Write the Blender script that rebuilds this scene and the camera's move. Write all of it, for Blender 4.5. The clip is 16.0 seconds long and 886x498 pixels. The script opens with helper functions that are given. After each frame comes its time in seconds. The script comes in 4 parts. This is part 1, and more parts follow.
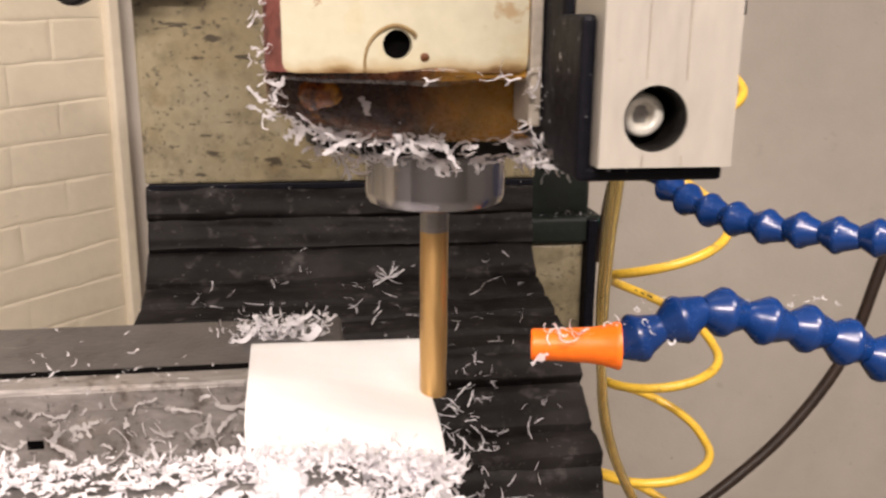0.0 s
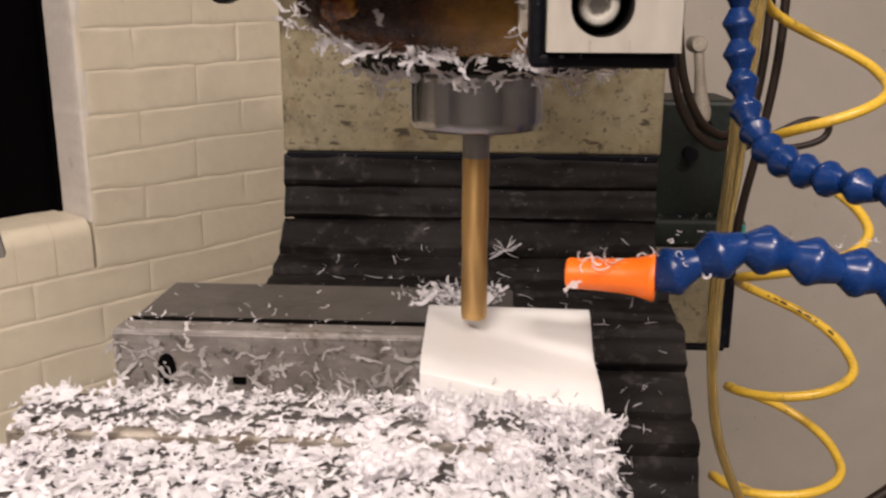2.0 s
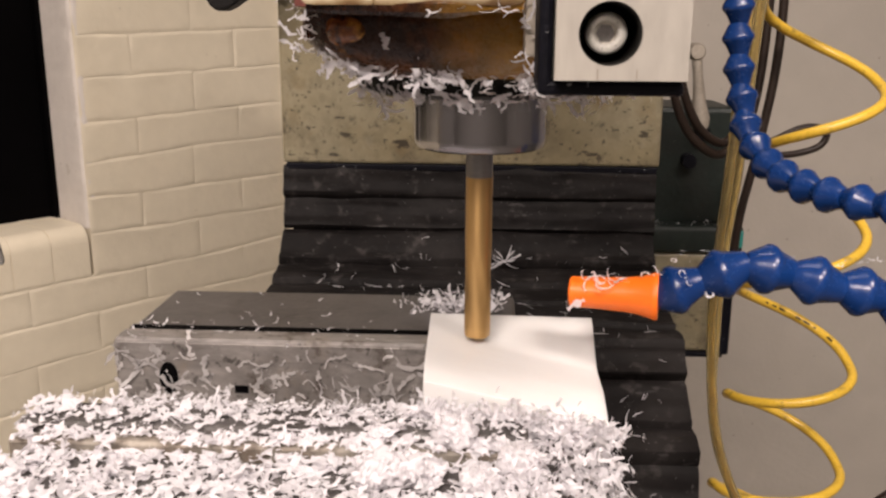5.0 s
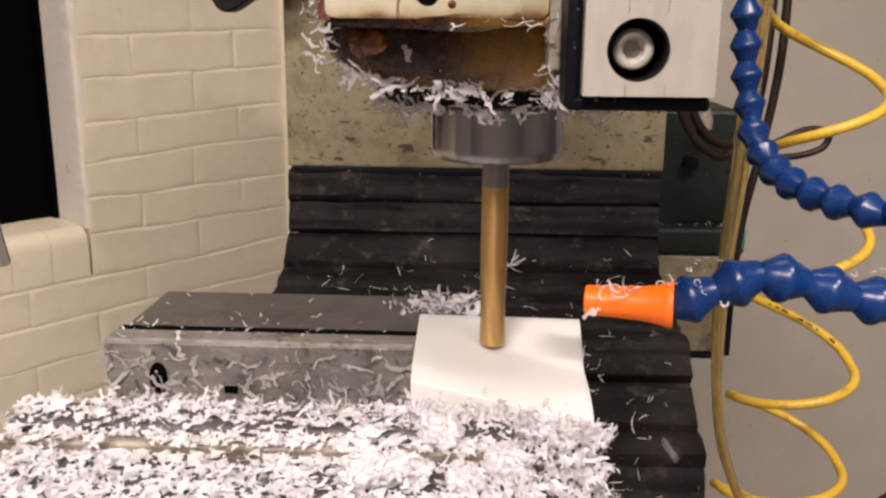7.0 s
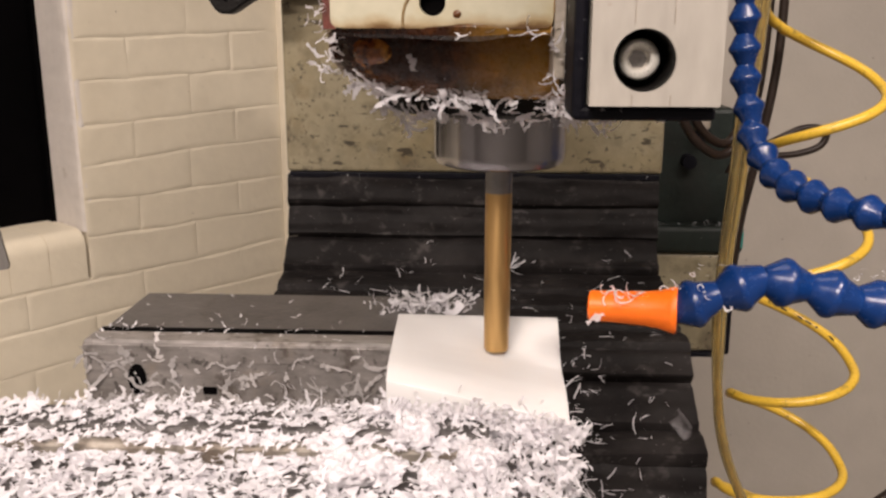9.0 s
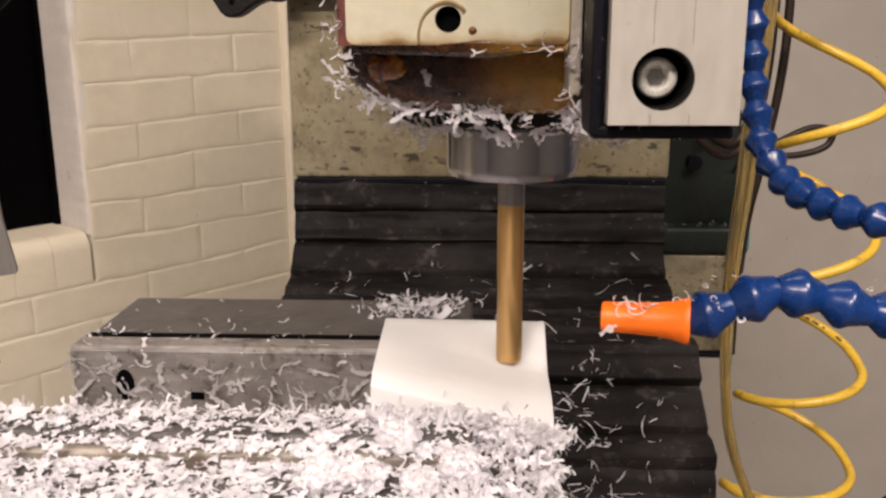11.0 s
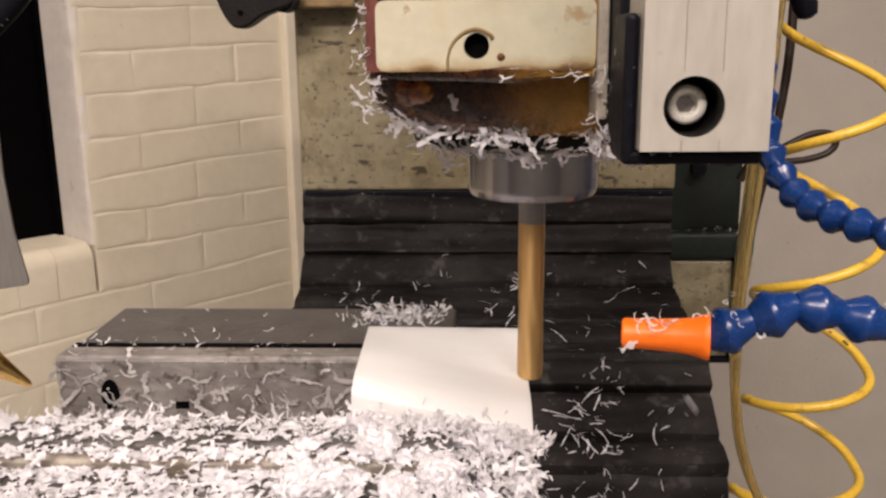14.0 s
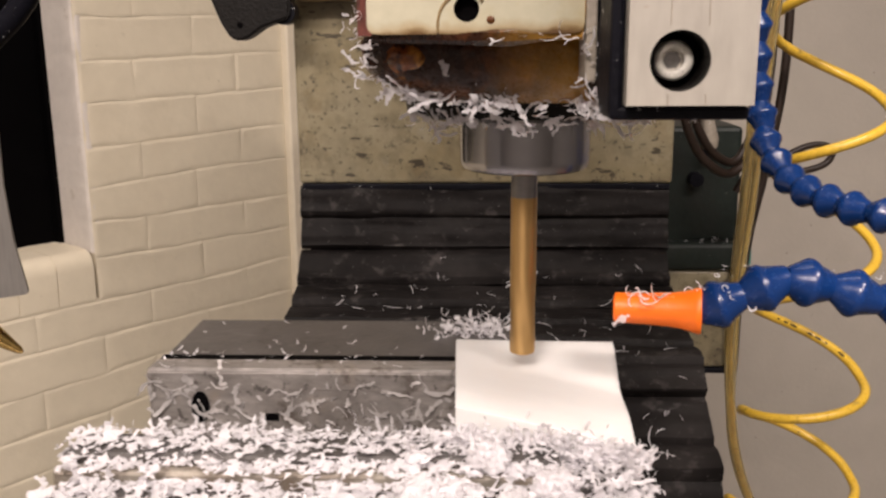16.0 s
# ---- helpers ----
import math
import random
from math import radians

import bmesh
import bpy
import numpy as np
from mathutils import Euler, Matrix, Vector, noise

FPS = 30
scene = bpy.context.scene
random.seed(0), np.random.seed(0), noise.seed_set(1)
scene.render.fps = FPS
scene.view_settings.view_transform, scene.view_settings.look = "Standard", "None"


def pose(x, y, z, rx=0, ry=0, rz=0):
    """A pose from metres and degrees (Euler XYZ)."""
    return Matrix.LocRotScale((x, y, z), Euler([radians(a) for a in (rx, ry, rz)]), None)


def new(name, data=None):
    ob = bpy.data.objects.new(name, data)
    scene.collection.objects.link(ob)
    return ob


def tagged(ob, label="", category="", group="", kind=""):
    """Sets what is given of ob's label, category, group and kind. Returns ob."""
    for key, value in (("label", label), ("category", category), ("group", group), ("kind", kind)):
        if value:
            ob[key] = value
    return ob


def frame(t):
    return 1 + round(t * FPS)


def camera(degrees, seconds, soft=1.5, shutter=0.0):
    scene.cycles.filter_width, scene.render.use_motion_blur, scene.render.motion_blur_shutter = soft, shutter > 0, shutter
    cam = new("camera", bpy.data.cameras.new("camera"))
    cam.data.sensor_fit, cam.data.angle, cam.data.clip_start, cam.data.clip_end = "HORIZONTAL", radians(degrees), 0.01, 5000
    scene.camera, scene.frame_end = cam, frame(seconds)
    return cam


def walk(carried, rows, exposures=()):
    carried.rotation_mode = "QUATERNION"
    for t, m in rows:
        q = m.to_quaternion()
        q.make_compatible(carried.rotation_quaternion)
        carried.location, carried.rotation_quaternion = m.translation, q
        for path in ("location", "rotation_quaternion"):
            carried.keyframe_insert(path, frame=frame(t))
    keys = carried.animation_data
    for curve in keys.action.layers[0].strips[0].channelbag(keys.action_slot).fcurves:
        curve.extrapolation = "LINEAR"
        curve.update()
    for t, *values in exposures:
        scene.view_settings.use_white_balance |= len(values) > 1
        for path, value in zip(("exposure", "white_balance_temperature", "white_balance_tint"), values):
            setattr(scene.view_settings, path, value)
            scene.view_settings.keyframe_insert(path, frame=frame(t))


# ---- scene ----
cam = camera(52.32, 16.0, soft=2.5, shutter=0.4)
PATH = [
    (0, pose(-0.0393, -0.2902, 0.0460, 75.260, -0.517, -8.166)),
    (0.5, pose(-0.0094, -0.3096, 0.0445, 75.286, -0.537, -2.249)),
    (0.7, pose(-0.0070, -0.3160, 0.0440, 75.430, -0.430, -0.270)),
    (1, pose(-0.0036, -0.3163, 0.0424, 75.605, -0.315, 2.218)),
    (1.5, pose(-0.0008, -0.3133, 0.0384, 75.445, -0.240, 3.549)),
    (2, pose(0.0069, -0.3137, 0.0388, 75.566, -0.239, 3.399)),
    (2.5, pose(0.0171, -0.3120, 0.0395, 75.667, -0.189, 3.109)),
    (3, pose(0.0155, -0.3129, 0.0399, 75.839, -0.156, 3.146)),
    (3.5, pose(0.0125, -0.3146, 0.0392, 75.910, -0.209, 3.187)),
    (4, pose(0.0092, -0.3137, 0.0401, 75.873, -0.224, 3.170)),
    (6.5, pose(-0.0010, -0.3140, 0.0391, 76.046, -0.458, 3.069)),
    (7, pose(-0.0029, -0.3153, 0.0404, 75.990, -0.424, 2.919)),
    (7.5, pose(-0.0045, -0.3152, 0.0403, 75.984, -0.260, 2.714)),
    (8, pose(-0.0042, -0.3149, 0.0401, 75.901, -0.152, 2.568)),
    (8.5, pose(-0.0047, -0.3160, 0.0391, 75.950, -0.072, 2.548)),
    (9, pose(-0.0055, -0.3159, 0.0401, 76.052, -0.094, 2.607)),
    (11.5, pose(-0.0103, -0.3154, 0.0418, 76.065, 0.287, 2.677)),
    (12, pose(-0.0110, -0.3152, 0.0413, 76.077, 0.399, 2.690)),
    (12.5, pose(-0.0107, -0.3151, 0.0418, 76.048, 0.522, 2.761)),
    (13, pose(-0.0114, -0.3168, 0.0419, 75.938, 0.582, 2.611)),
    (13.5, pose(-0.0154, -0.3177, 0.0419, 76.220, 0.690, 2.520)),
    (14, pose(-0.0176, -0.3187, 0.0430, 76.521, 0.627, 2.447)),
    (14.5, pose(-0.0159, -0.3183, 0.0435, 76.797, 0.595, 2.458)),
    (15, pose(-0.0156, -0.3204, 0.0436, 76.990, 0.699, 2.500)),
    (15.5, pose(-0.0168, -0.3208, 0.0451, 76.942, 0.671, 2.723)),
    (16, pose(-0.0145, -0.3221, 0.0462, 77.010, 0.448, 2.548)),
]
walk(cam, PATH, exposures=[(0.0, 0.42), (0.5, 0.38), (0.9, 0.12), (1.3, 0.0), (1.6, -0.03), (2.0, -0.12), (2.6, -0.06), (3.2, 0.0), (16.0, 0.0)])

# travel of the milling head up and down, and of the vise from side to side: seconds, metres
HEAD = [(0, -0.0142), (0.5, -0.0148), (0.85, -0.0149), (1, -0.0093), (1.1, -0.0030), (1.2, 0.0016), (1.5, 0.0016), (2, 0.0016), (2.5, 0.0015), (3, 0.0006), (3.5, 0.0000), (4, -0.0008), (6.5, -0.0037), (7, -0.0045), (7.5, -0.0052), (8, -0.0057), (8.5, -0.0064), (9, -0.0070), (11.5, -0.0102), (12, -0.0109), (12.5, -0.0114), (13, -0.0121), (13.5, -0.0126), (14, -0.0132), (14.5, -0.0140), (15, -0.0144), (15.1, -0.0105), (15.2, -0.0035), (15.3, 0.0019), (15.5, 0.0020), (16, 0.0017)]
SLIDE = [(0, -0.0521), (0.5, -0.0551), (1, -0.0567), (1.2, -0.0552), (1.35, -0.0487), (1.5, -0.0397), (1.8, -0.0185), (2, -0.0070), (2.15, 0.0005), (2.5, 0.0048), (3, 0.0028), (3.5, 0.0000), (4, -0.0024), (6.5, -0.0148), (7, -0.0172), (7.5, -0.0196), (8, -0.0222), (8.5, -0.0247), (9, -0.0271), (11.5, -0.0394), (12, -0.0419), (12.5, -0.0445), (13, -0.0468), (13.5, -0.0494), (14, -0.0519), (14.5, -0.0546), (15, -0.0559), (15.25, -0.0548), (15.4, -0.0510), (15.5, -0.0472), (15.75, -0.0310), (16, -0.0143)]

# ---- light ----
world = bpy.data.worlds.new("room")
world.use_nodes = True
world.node_tree.nodes["Background"].inputs[0].default_value = (0.9, 0.95, 1.0, 1)
world.node_tree.nodes["Background"].inputs[1].default_value = 0.02
scene.world = world
scene.view_settings.exposure = 0.0

# ---- materials ----


def mat(name, base, rough=0.5, metal=0.0, vary=0.12, scale=40.0, bump=0.0, bump_scale=300.0, stains=(), trans=0.0, stretch=(1, 1, 1), coat=0.0, sub=0.0, island=0.0, spec=0.5, thin=0.0):
    """A surface with mottling at two scales, fine relief and stains: (colour, scale, threshold, softness, amount)."""
    m = bpy.data.materials.new(name)
    m.use_nodes = True
    nt = m.node_tree
    n, link = nt.nodes, nt.links.new
    bs = n["Principled BSDF"]
    tc = n.new("ShaderNodeTexCoord")
    mp = n.new("ShaderNodeMapping")
    mp.inputs["Scale"].default_value = stretch
    link(tc.outputs["Object"], mp.inputs[0])
    a, b = n.new("ShaderNodeTexNoise"), n.new("ShaderNodeTexNoise")
    for node, sc in ((a, scale), (b, scale * 7)):
        node.inputs["Scale"].default_value = sc
        node.inputs["Detail"].default_value = 5
        link(mp.outputs[0], node.inputs["Vector"])
    add = n.new("ShaderNodeMath")
    add.operation = "ADD"
    link(a.outputs["Fac"], add.inputs[0])
    link(b.outputs["Fac"], add.inputs[1])
    rng = n.new("ShaderNodeMapRange")
    rng.inputs["From Min"].default_value, rng.inputs["From Max"].default_value = 0.7, 1.3
    rng.inputs["To Min"].default_value, rng.inputs["To Max"].default_value = 1 - vary, 1 + vary
    link(add.outputs[0], rng.inputs["Value"])
    mul = n.new("ShaderNodeMixRGB")
    mul.blend_type = "MULTIPLY"
    mul.inputs[0].default_value = 1
    mul.inputs[1].default_value = (*base, 1)
    link(rng.outputs[0], mul.inputs[2])
    col = mul.outputs[0]
    if island:
        geo = n.new("ShaderNodeNewGeometry")
        ir = n.new("ShaderNodeMapRange")
        ir.inputs["To Min"].default_value, ir.inputs["To Max"].default_value = 1 - island, 1.0
        link(geo.outputs["Random Per Island"], ir.inputs["Value"])
        im = n.new("ShaderNodeMixRGB")
        im.blend_type = "MULTIPLY"
        im.inputs[0].default_value = 1
        link(col, im.inputs[1])
        link(ir.outputs[0], im.inputs[2])
        col = im.outputs[0]
    for k, (c, sc, th, soft, amount, *st) in enumerate(stains):
        sm = n.new("ShaderNodeMapping")
        sm.inputs["Location"].default_value = (3.1 * k + 1, 1.7 * k, 0.6 * k)
        sm.inputs["Scale"].default_value = st[0] if st else (1, 1, 1)
        link(tc.outputs["Object"], sm.inputs[0])
        t = n.new("ShaderNodeTexNoise")
        t.inputs["Scale"].default_value, t.inputs["Detail"].default_value = sc, 7
        t.inputs["Roughness"].default_value = 0.6
        link(sm.outputs[0], t.inputs["Vector"])
        r = n.new("ShaderNodeMapRange")
        r.inputs["From Min"].default_value, r.inputs["From Max"].default_value = th, th + soft
        r.inputs["To Max"].default_value = amount
        link(t.outputs["Fac"], r.inputs["Value"])
        mx = n.new("ShaderNodeMixRGB")
        link(r.outputs[0], mx.inputs[0])
        link(col, mx.inputs[1])
        mx.inputs[2].default_value = (*c, 1)
        col = mx.outputs[0]
    link(col, bs.inputs["Base Color"])
    rr = n.new("ShaderNodeMapRange")
    rr.inputs["To Min"].default_value, rr.inputs["To Max"].default_value = max(0.03, rough - 0.1), min(1, rough + 0.1)
    link(b.outputs["Fac"], rr.inputs["Value"])
    link(rr.outputs[0], bs.inputs["Roughness"])
    bs.inputs["Metallic"].default_value = metal
    bs.inputs["Specular IOR Level"].default_value = spec
    bs.inputs["Transmission Weight"].default_value = trans
    bs.inputs["Coat Weight"].default_value = coat
    bs.inputs["Coat Roughness"].default_value = 0.15
    if sub:
        bs.inputs["Subsurface Weight"].default_value = sub
        bs.inputs["Subsurface Radius"].default_value = (0.006, 0.0058, 0.0056)
        bs.inputs["Subsurface Scale"].default_value = 1.0
    if bump:
        bn = n.new("ShaderNodeTexNoise")
        bn.inputs["Scale"].default_value, bn.inputs["Detail"].default_value = bump_scale, 4
        link(mp.outputs[0], bn.inputs["Vector"])
        bp = n.new("ShaderNodeBump")
        bp.inputs["Strength"].default_value = bump
        bp.inputs["Distance"].default_value = 0.6 / bump_scale
        link(bn.outputs["Fac"], bp.inputs["Height"])
        link(bp.outputs[0], bs.inputs["Normal"])
    if thin:
        tl, mixer = n.new("ShaderNodeBsdfTranslucent"), n.new("ShaderNodeMixShader")
        link(col, tl.inputs["Color"])
        mixer.inputs[0].default_value = thin
        link(bs.outputs[0], mixer.inputs[1])
        link(tl.outputs[0], mixer.inputs[2])
        link(mixer.outputs[0], n["Material Output"].inputs["Surface"])
    return m


M_BRICK = mat("cream_wall_paint", (0.70, 0.63, 0.495), 0.42, vary=0.04, scale=5, bump=0.10, bump_scale=60, stains=[((0.25, 0.2, 0.14), 26, 0.69, 0.05, 0.7), ((0.20, 0.15, 0.1), 75, 0.715, 0.03, 0.7), ((0.58, 0.50, 0.37), 4, 0.5, 0.3, 0.5)])
M_TRIM = mat("trim_paint", (0.72, 0.65, 0.52), 0.4, vary=0.05, scale=6, bump=0.15, bump_scale=60)
# the wall's cream with the reveal's cooler light mixed into the colour
M_REVEAL = mat("cool_lit_cream_paint", (0.66, 0.61, 0.56), 0.4, vary=0.06, scale=8, bump=0.12, bump_scale=60, stains=[((0.40, 0.34, 0.27), 30, 0.62, 0.08, 0.5), ((0.12, 0.09, 0.06), 55, 0.68, 0.05, 0.8)])
M_GREY = mat("grey_wall_paint", (0.43, 0.39, 0.342), 0.6, vary=0.06, scale=2.5, bump=0.12, bump_scale=90, stains=[((0.2, 0.17, 0.14), 9, 0.68, 0.08, 0.5), ((0.16, 0.13, 0.1), 60, 0.69, 0.04, 0.75), ((0.38, 0.35, 0.3), 1.6, 0.45, 0.3, 0.6)])
M_PANEL = mat("stained_cream_enamel", (0.250, 0.217, 0.142), 0.38, vary=0.16, scale=18, bump=0.1, bump_scale=200,
              stains=[((0.20, 0.160, 0.082), 7, 0.42, 0.25, 0.8), ((0.12, 0.094, 0.052), 11, 0.50, 0.22, 0.75), ((0.055, 0.042, 0.027), 15, 0.56, 0.18, 0.75), ((0.10, 0.078, 0.045), 45, 0.52, 0.18, 0.6), ((0.14, 0.088, 0.03), 24, 0.58, 0.14, 0.6), ((0.045, 0.033, 0.022), 95, 0.60, 0.08, 0.7), ((0.022, 0.016, 0.011), 75, 0.625, 0.03, 0.85, (0.5, 1, 1.5)), ((0.03, 0.022, 0.015), 210, 0.61, 0.05, 0.75), ((0.34, 0.315, 0.245), 33, 0.60, 0.12, 0.4)])
M_FACE = mat("aged_white_enamel", (0.42, 0.395, 0.295), 0.32, vary=0.07, scale=40, bump=0.06, bump_scale=150, stains=[((0.36, 0.285, 0.14), 60, 0.52, 0.2, 0.55), ((0.25, 0.13, 0.03), 75, 0.66, 0.06, 0.6), ((0.2, 0.1, 0.04), 120, 0.68, 0.04, 0.8)])
M_RUST = mat("rusted_oily_iron", (0.085, 0.028, 0.007), 0.28, spec=0.3, vary=0.4, scale=90, bump=0.35, bump_scale=240,
             stains=[((0.018, 0.006, 0.003), 60, 0.44, 0.1, 0.95, (1, 1, 0.7)), ((0.30, 0.12, 0.018), 85, 0.60, 0.08, 0.75), ((0.004, 0.003, 0.003), 42, 0.50, 0.07, 0.97, (1, 1, 0.6)), ((0.15, 0.075, 0.016), 34, 0.60, 0.1, 0.6)])
M_BOSS = mat("varnished_orange_rust", (0.17, 0.050, 0.009), 0.18, spec=0.5, vary=0.5, scale=120, bump=0.3, bump_scale=300, stains=[((0.48, 0.22, 0.035), 130, 0.53, 0.1, 0.85), ((0.02, 0.007, 0.004), 190, 0.50, 0.1, 0.9)])
M_MAROON = mat("maroon_primer", (0.17, 0.055, 0.045), 0.55, vary=0.3, scale=60, bump=0.4, bump_scale=300, stains=[((0.05, 0.02, 0.015), 50, 0.55, 0.1, 0.7)])
M_ALU = mat("milled_aluminium", (0.37, 0.343, 0.302), 0.45, 0.25, vary=0.08, scale=60, bump=0.12, bump_scale=700, stretch=(1, 1, 0.25), stains=[((0.45, 0.42, 0.36), 30, 0.6, 0.15, 0.4), ((0.3, 0.25, 0.2), 170, 0.68, 0.05, 0.7)])
M_BLACK = mat("black_rubber", (0.004, 0.004, 0.007), 0.5, spec=0.12, vary=0.3, scale=60, bump=0.2, bump_scale=400, stains=[((0.55, 0.55, 0.55), 330, 0.665, 0.03, 0.85)])
M_DARK = mat("oily_black_iron_and_bore_shade", (0.006, 0.005, 0.0045), 0.5, 0.1, spec=0.2, vary=0.4, scale=60, bump=0.3, bump_scale=400)
def stain_band(m, axis, a0, a1, colour, amount, wander=0.018):
    """A band of old oil or varnish that sets in along one axis of the thing, with a ragged edge."""
    n, link = m.node_tree.nodes, m.node_tree.links.new
    bs = n["Principled BSDF"]
    old = bs.inputs["Base Color"].links[0].from_socket
    sep, wob, add = n.new("ShaderNodeSeparateXYZ"), n.new("ShaderNodeTexNoise"), n.new("ShaderNodeMath")
    tc = n.new("ShaderNodeTexCoord")
    link(tc.outputs["Object"], sep.inputs[0])
    link(tc.outputs["Object"], wob.inputs["Vector"])
    wob.inputs["Scale"].default_value, wob.inputs["Detail"].default_value = 110, 6
    add.operation = "MULTIPLY_ADD"
    link(wob.outputs["Fac"], add.inputs[0])
    add.inputs[1].default_value = wander
    link(sep.outputs[axis], add.inputs[2])
    r = n.new("ShaderNodeMapRange")
    r.inputs["From Min"].default_value, r.inputs["From Max"].default_value = a0 + wander / 2, a1 + wander / 2
    r.inputs["To Max"].default_value = amount
    link(add.outputs[0], r.inputs["Value"])
    mx = n.new("ShaderNodeMixRGB")
    link(r.outputs[0], mx.inputs[0])
    link(old, mx.inputs[1])
    mx.inputs[2].default_value = (*colour, 1)
    link(mx.outputs[0], bs.inputs["Base Color"])


def turned(m, amount):
    """Lathe marks round the upright axis draw the lamps out into upright streaks."""
    n, link = m.node_tree.nodes, m.node_tree.links.new
    tan = n.new("ShaderNodeTangent")
    tan.direction_type, tan.axis = "RADIAL", "Z"
    bs = n["Principled BSDF"]
    link(tan.outputs[0], bs.inputs["Tangent"])
    bs.inputs["Anisotropic"].default_value = amount
    bs.inputs["Anisotropic Rotation"].default_value = 0.25


stain_band(M_RUST, "X", -0.014, 0.010, (0.36, 0.185, 0.030), 0.8)
stain_band(M_FACE, "Z", 0.0500, 0.0466, (0.25, 0.15, 0.04), 0.8, 0.007)
stain_band(M_FACE, "Z", 0.0480, 0.0463, (0.07, 0.03, 0.008), 0.9, 0.005)
M_BELLOWS = mat("dusty_black_rubber", (0.0090, 0.0077, 0.0075), 0.6, vary=0.45, scale=20, bump=0.14, bump_scale=45, stretch=(0.7, 1, 1), spec=0.1,
                stains=[((0.029, 0.0255, 0.0245), 13, 0.47, 0.26, 0.75), ((0.0035, 0.003, 0.003), 21, 0.54, 0.16, 0.65, (0.7, 1, 1.2)), ((0.085, 0.076, 0.073), 55, 0.58, 0.14, 0.55), ((0.10, 0.092, 0.09), 150, 0.64, 0.06, 0.45, (0.35, 1, 1)), ((0.14, 0.13, 0.125), 300, 0.65, 0.05, 0.5), ((0.5, 0.48, 0.47), 420, 0.70, 0.03, 0.7)])
M_STEEL = mat("ground_vise_steel", (0.215, 0.197, 0.185), 0.42, 0.3, vary=0.28, scale=60, bump=0.25, bump_scale=420, stretch=(0.4, 1, 1),
              stains=[((0.09, 0.078, 0.07), 26, 0.52, 0.16, 0.6), ((0.25, 0.205, 0.16), 34, 0.55, 0.14, 0.65), ((0.055, 0.04, 0.03), 95, 0.57, 0.1, 0.75), ((0.30, 0.285, 0.27), 150, 0.61, 0.08, 0.55, (0.2, 1, 1)), ((0.03, 0.025, 0.022), 260, 0.60, 0.05, 0.7), ((0.55, 0.54, 0.54), 420, 0.675, 0.03, 0.65)])
M_IRON = mat("dark_ground_iron", (0.088, 0.081, 0.078), 0.42, 0.3, vary=0.25, scale=60, bump=0.2, bump_scale=420,
             stains=[((0.050, 0.044, 0.042), 22, 0.48, 0.2, 0.7), ((0.045, 0.038, 0.034), 110, 0.57, 0.1, 0.6), ((0.21, 0.20, 0.19), 170, 0.62, 0.08, 0.5, (0.35, 1, 1)), ((0.5, 0.5, 0.5), 420, 0.68, 0.03, 0.65)])
M_JAW = mat("tan_worn_steel", (0.27, 0.243, 0.205), 0.45, 0.4, vary=0.25, scale=50, bump=0.15, bump_scale=500, stains=[((0.16, 0.12, 0.09), 60, 0.5, 0.15, 0.7)])
M_WORK = mat("white_plastic_stock", (0.65, 0.64, 0.63), 0.5, vary=0.025, scale=40, bump=0.05, bump_scale=900, stretch=(0.12, 1, 1), sub=0.8)
M_CHIP = mat("white_plastic_shavings", (0.81, 0.79, 0.815), 0.5, vary=0.05, scale=200, island=0.08, thin=0.45)
M_FLUFF = mat("fluffy_plastic_fibres", (0.87, 0.85, 0.87), 0.6, vary=0.03, scale=200, island=0.05, thin=0.5)
M_FILM = mat("grey_plastic_film", (0.56, 0.53, 0.52), 0.35, vary=0.1, scale=200, island=0.35, thin=0.4)
M_CHUCK = mat("turned_steel", (0.36, 0.35, 0.36), 0.22, 1.0, vary=0.03, scale=260, stretch=(0.02, 0.02, 1))
M_SCREW = mat("bright_zinc_screw", (0.80, 0.77, 0.70), 0.3, 0.35, vary=0.1, scale=300)
M_SHANK = mat("steel_shank", (0.25, 0.24, 0.235), 0.35, 0.9, vary=0.2, scale=160)
M_GOLD = mat("titanium_nitride", (0.53, 0.33, 0.13), 0.36, 0.85, vary=0.10, scale=120, stretch=(1, 1, 0.05), stains=[((0.70, 0.52, 0.30), 90, 0.55, 0.2, 0.4, (1, 1, 0.04))])
turned(M_CHUCK, 0.85)
turned(M_GOLD, 0.6)
M_BLUE = mat("blue_acetal", (0.004, 0.029, 0.135), 0.25, vary=0.12, scale=60, bump=0.05, bump_scale=300, stains=[((0.5, 0.55, 0.6), 300, 0.71, 0.03, 0.6)])
M_ORANGE = mat("orange_acetal", (1.0, 0.185, 0.010), 0.42, vary=0.06, scale=60, bump=0.1, bump_scale=300)
M_YELLOW = mat("yellow_polyurethane", (0.66, 0.42, 0.045), 0.3, vary=0.1, scale=50, stains=[((0.2, 0.14, 0.05), 70, 0.57, 0.1, 0.7)])
M_TUBE = mat("aged_clear_vinyl", (0.92, 0.80, 0.46), 0.12, vary=0.1, scale=40, trans=0.95)
M_CABLE = mat("brown_black_cable", (0.018, 0.011, 0.008), 0.45, spec=0.3, vary=0.3, scale=60)
M_GREEN = mat("dark_green_enamel", (0.009, 0.014, 0.0115), 0.5, spec=0.3, vary=0.3, scale=25, bump=0.15, bump_scale=200, stains=[((0.012, 0.014, 0.012), 18, 0.5, 0.15, 0.9), ((0.4, 0.4, 0.38), 300, 0.69, 0.03, 0.6)])
M_TEAL = mat("teal_plastic", (0.02, 0.22, 0.19), 0.4, vary=0.1, scale=40)
M_LEVER = mat("dull_cast_zinc", (0.30, 0.265, 0.22), 0.5, 0.2, vary=0.2, scale=80)
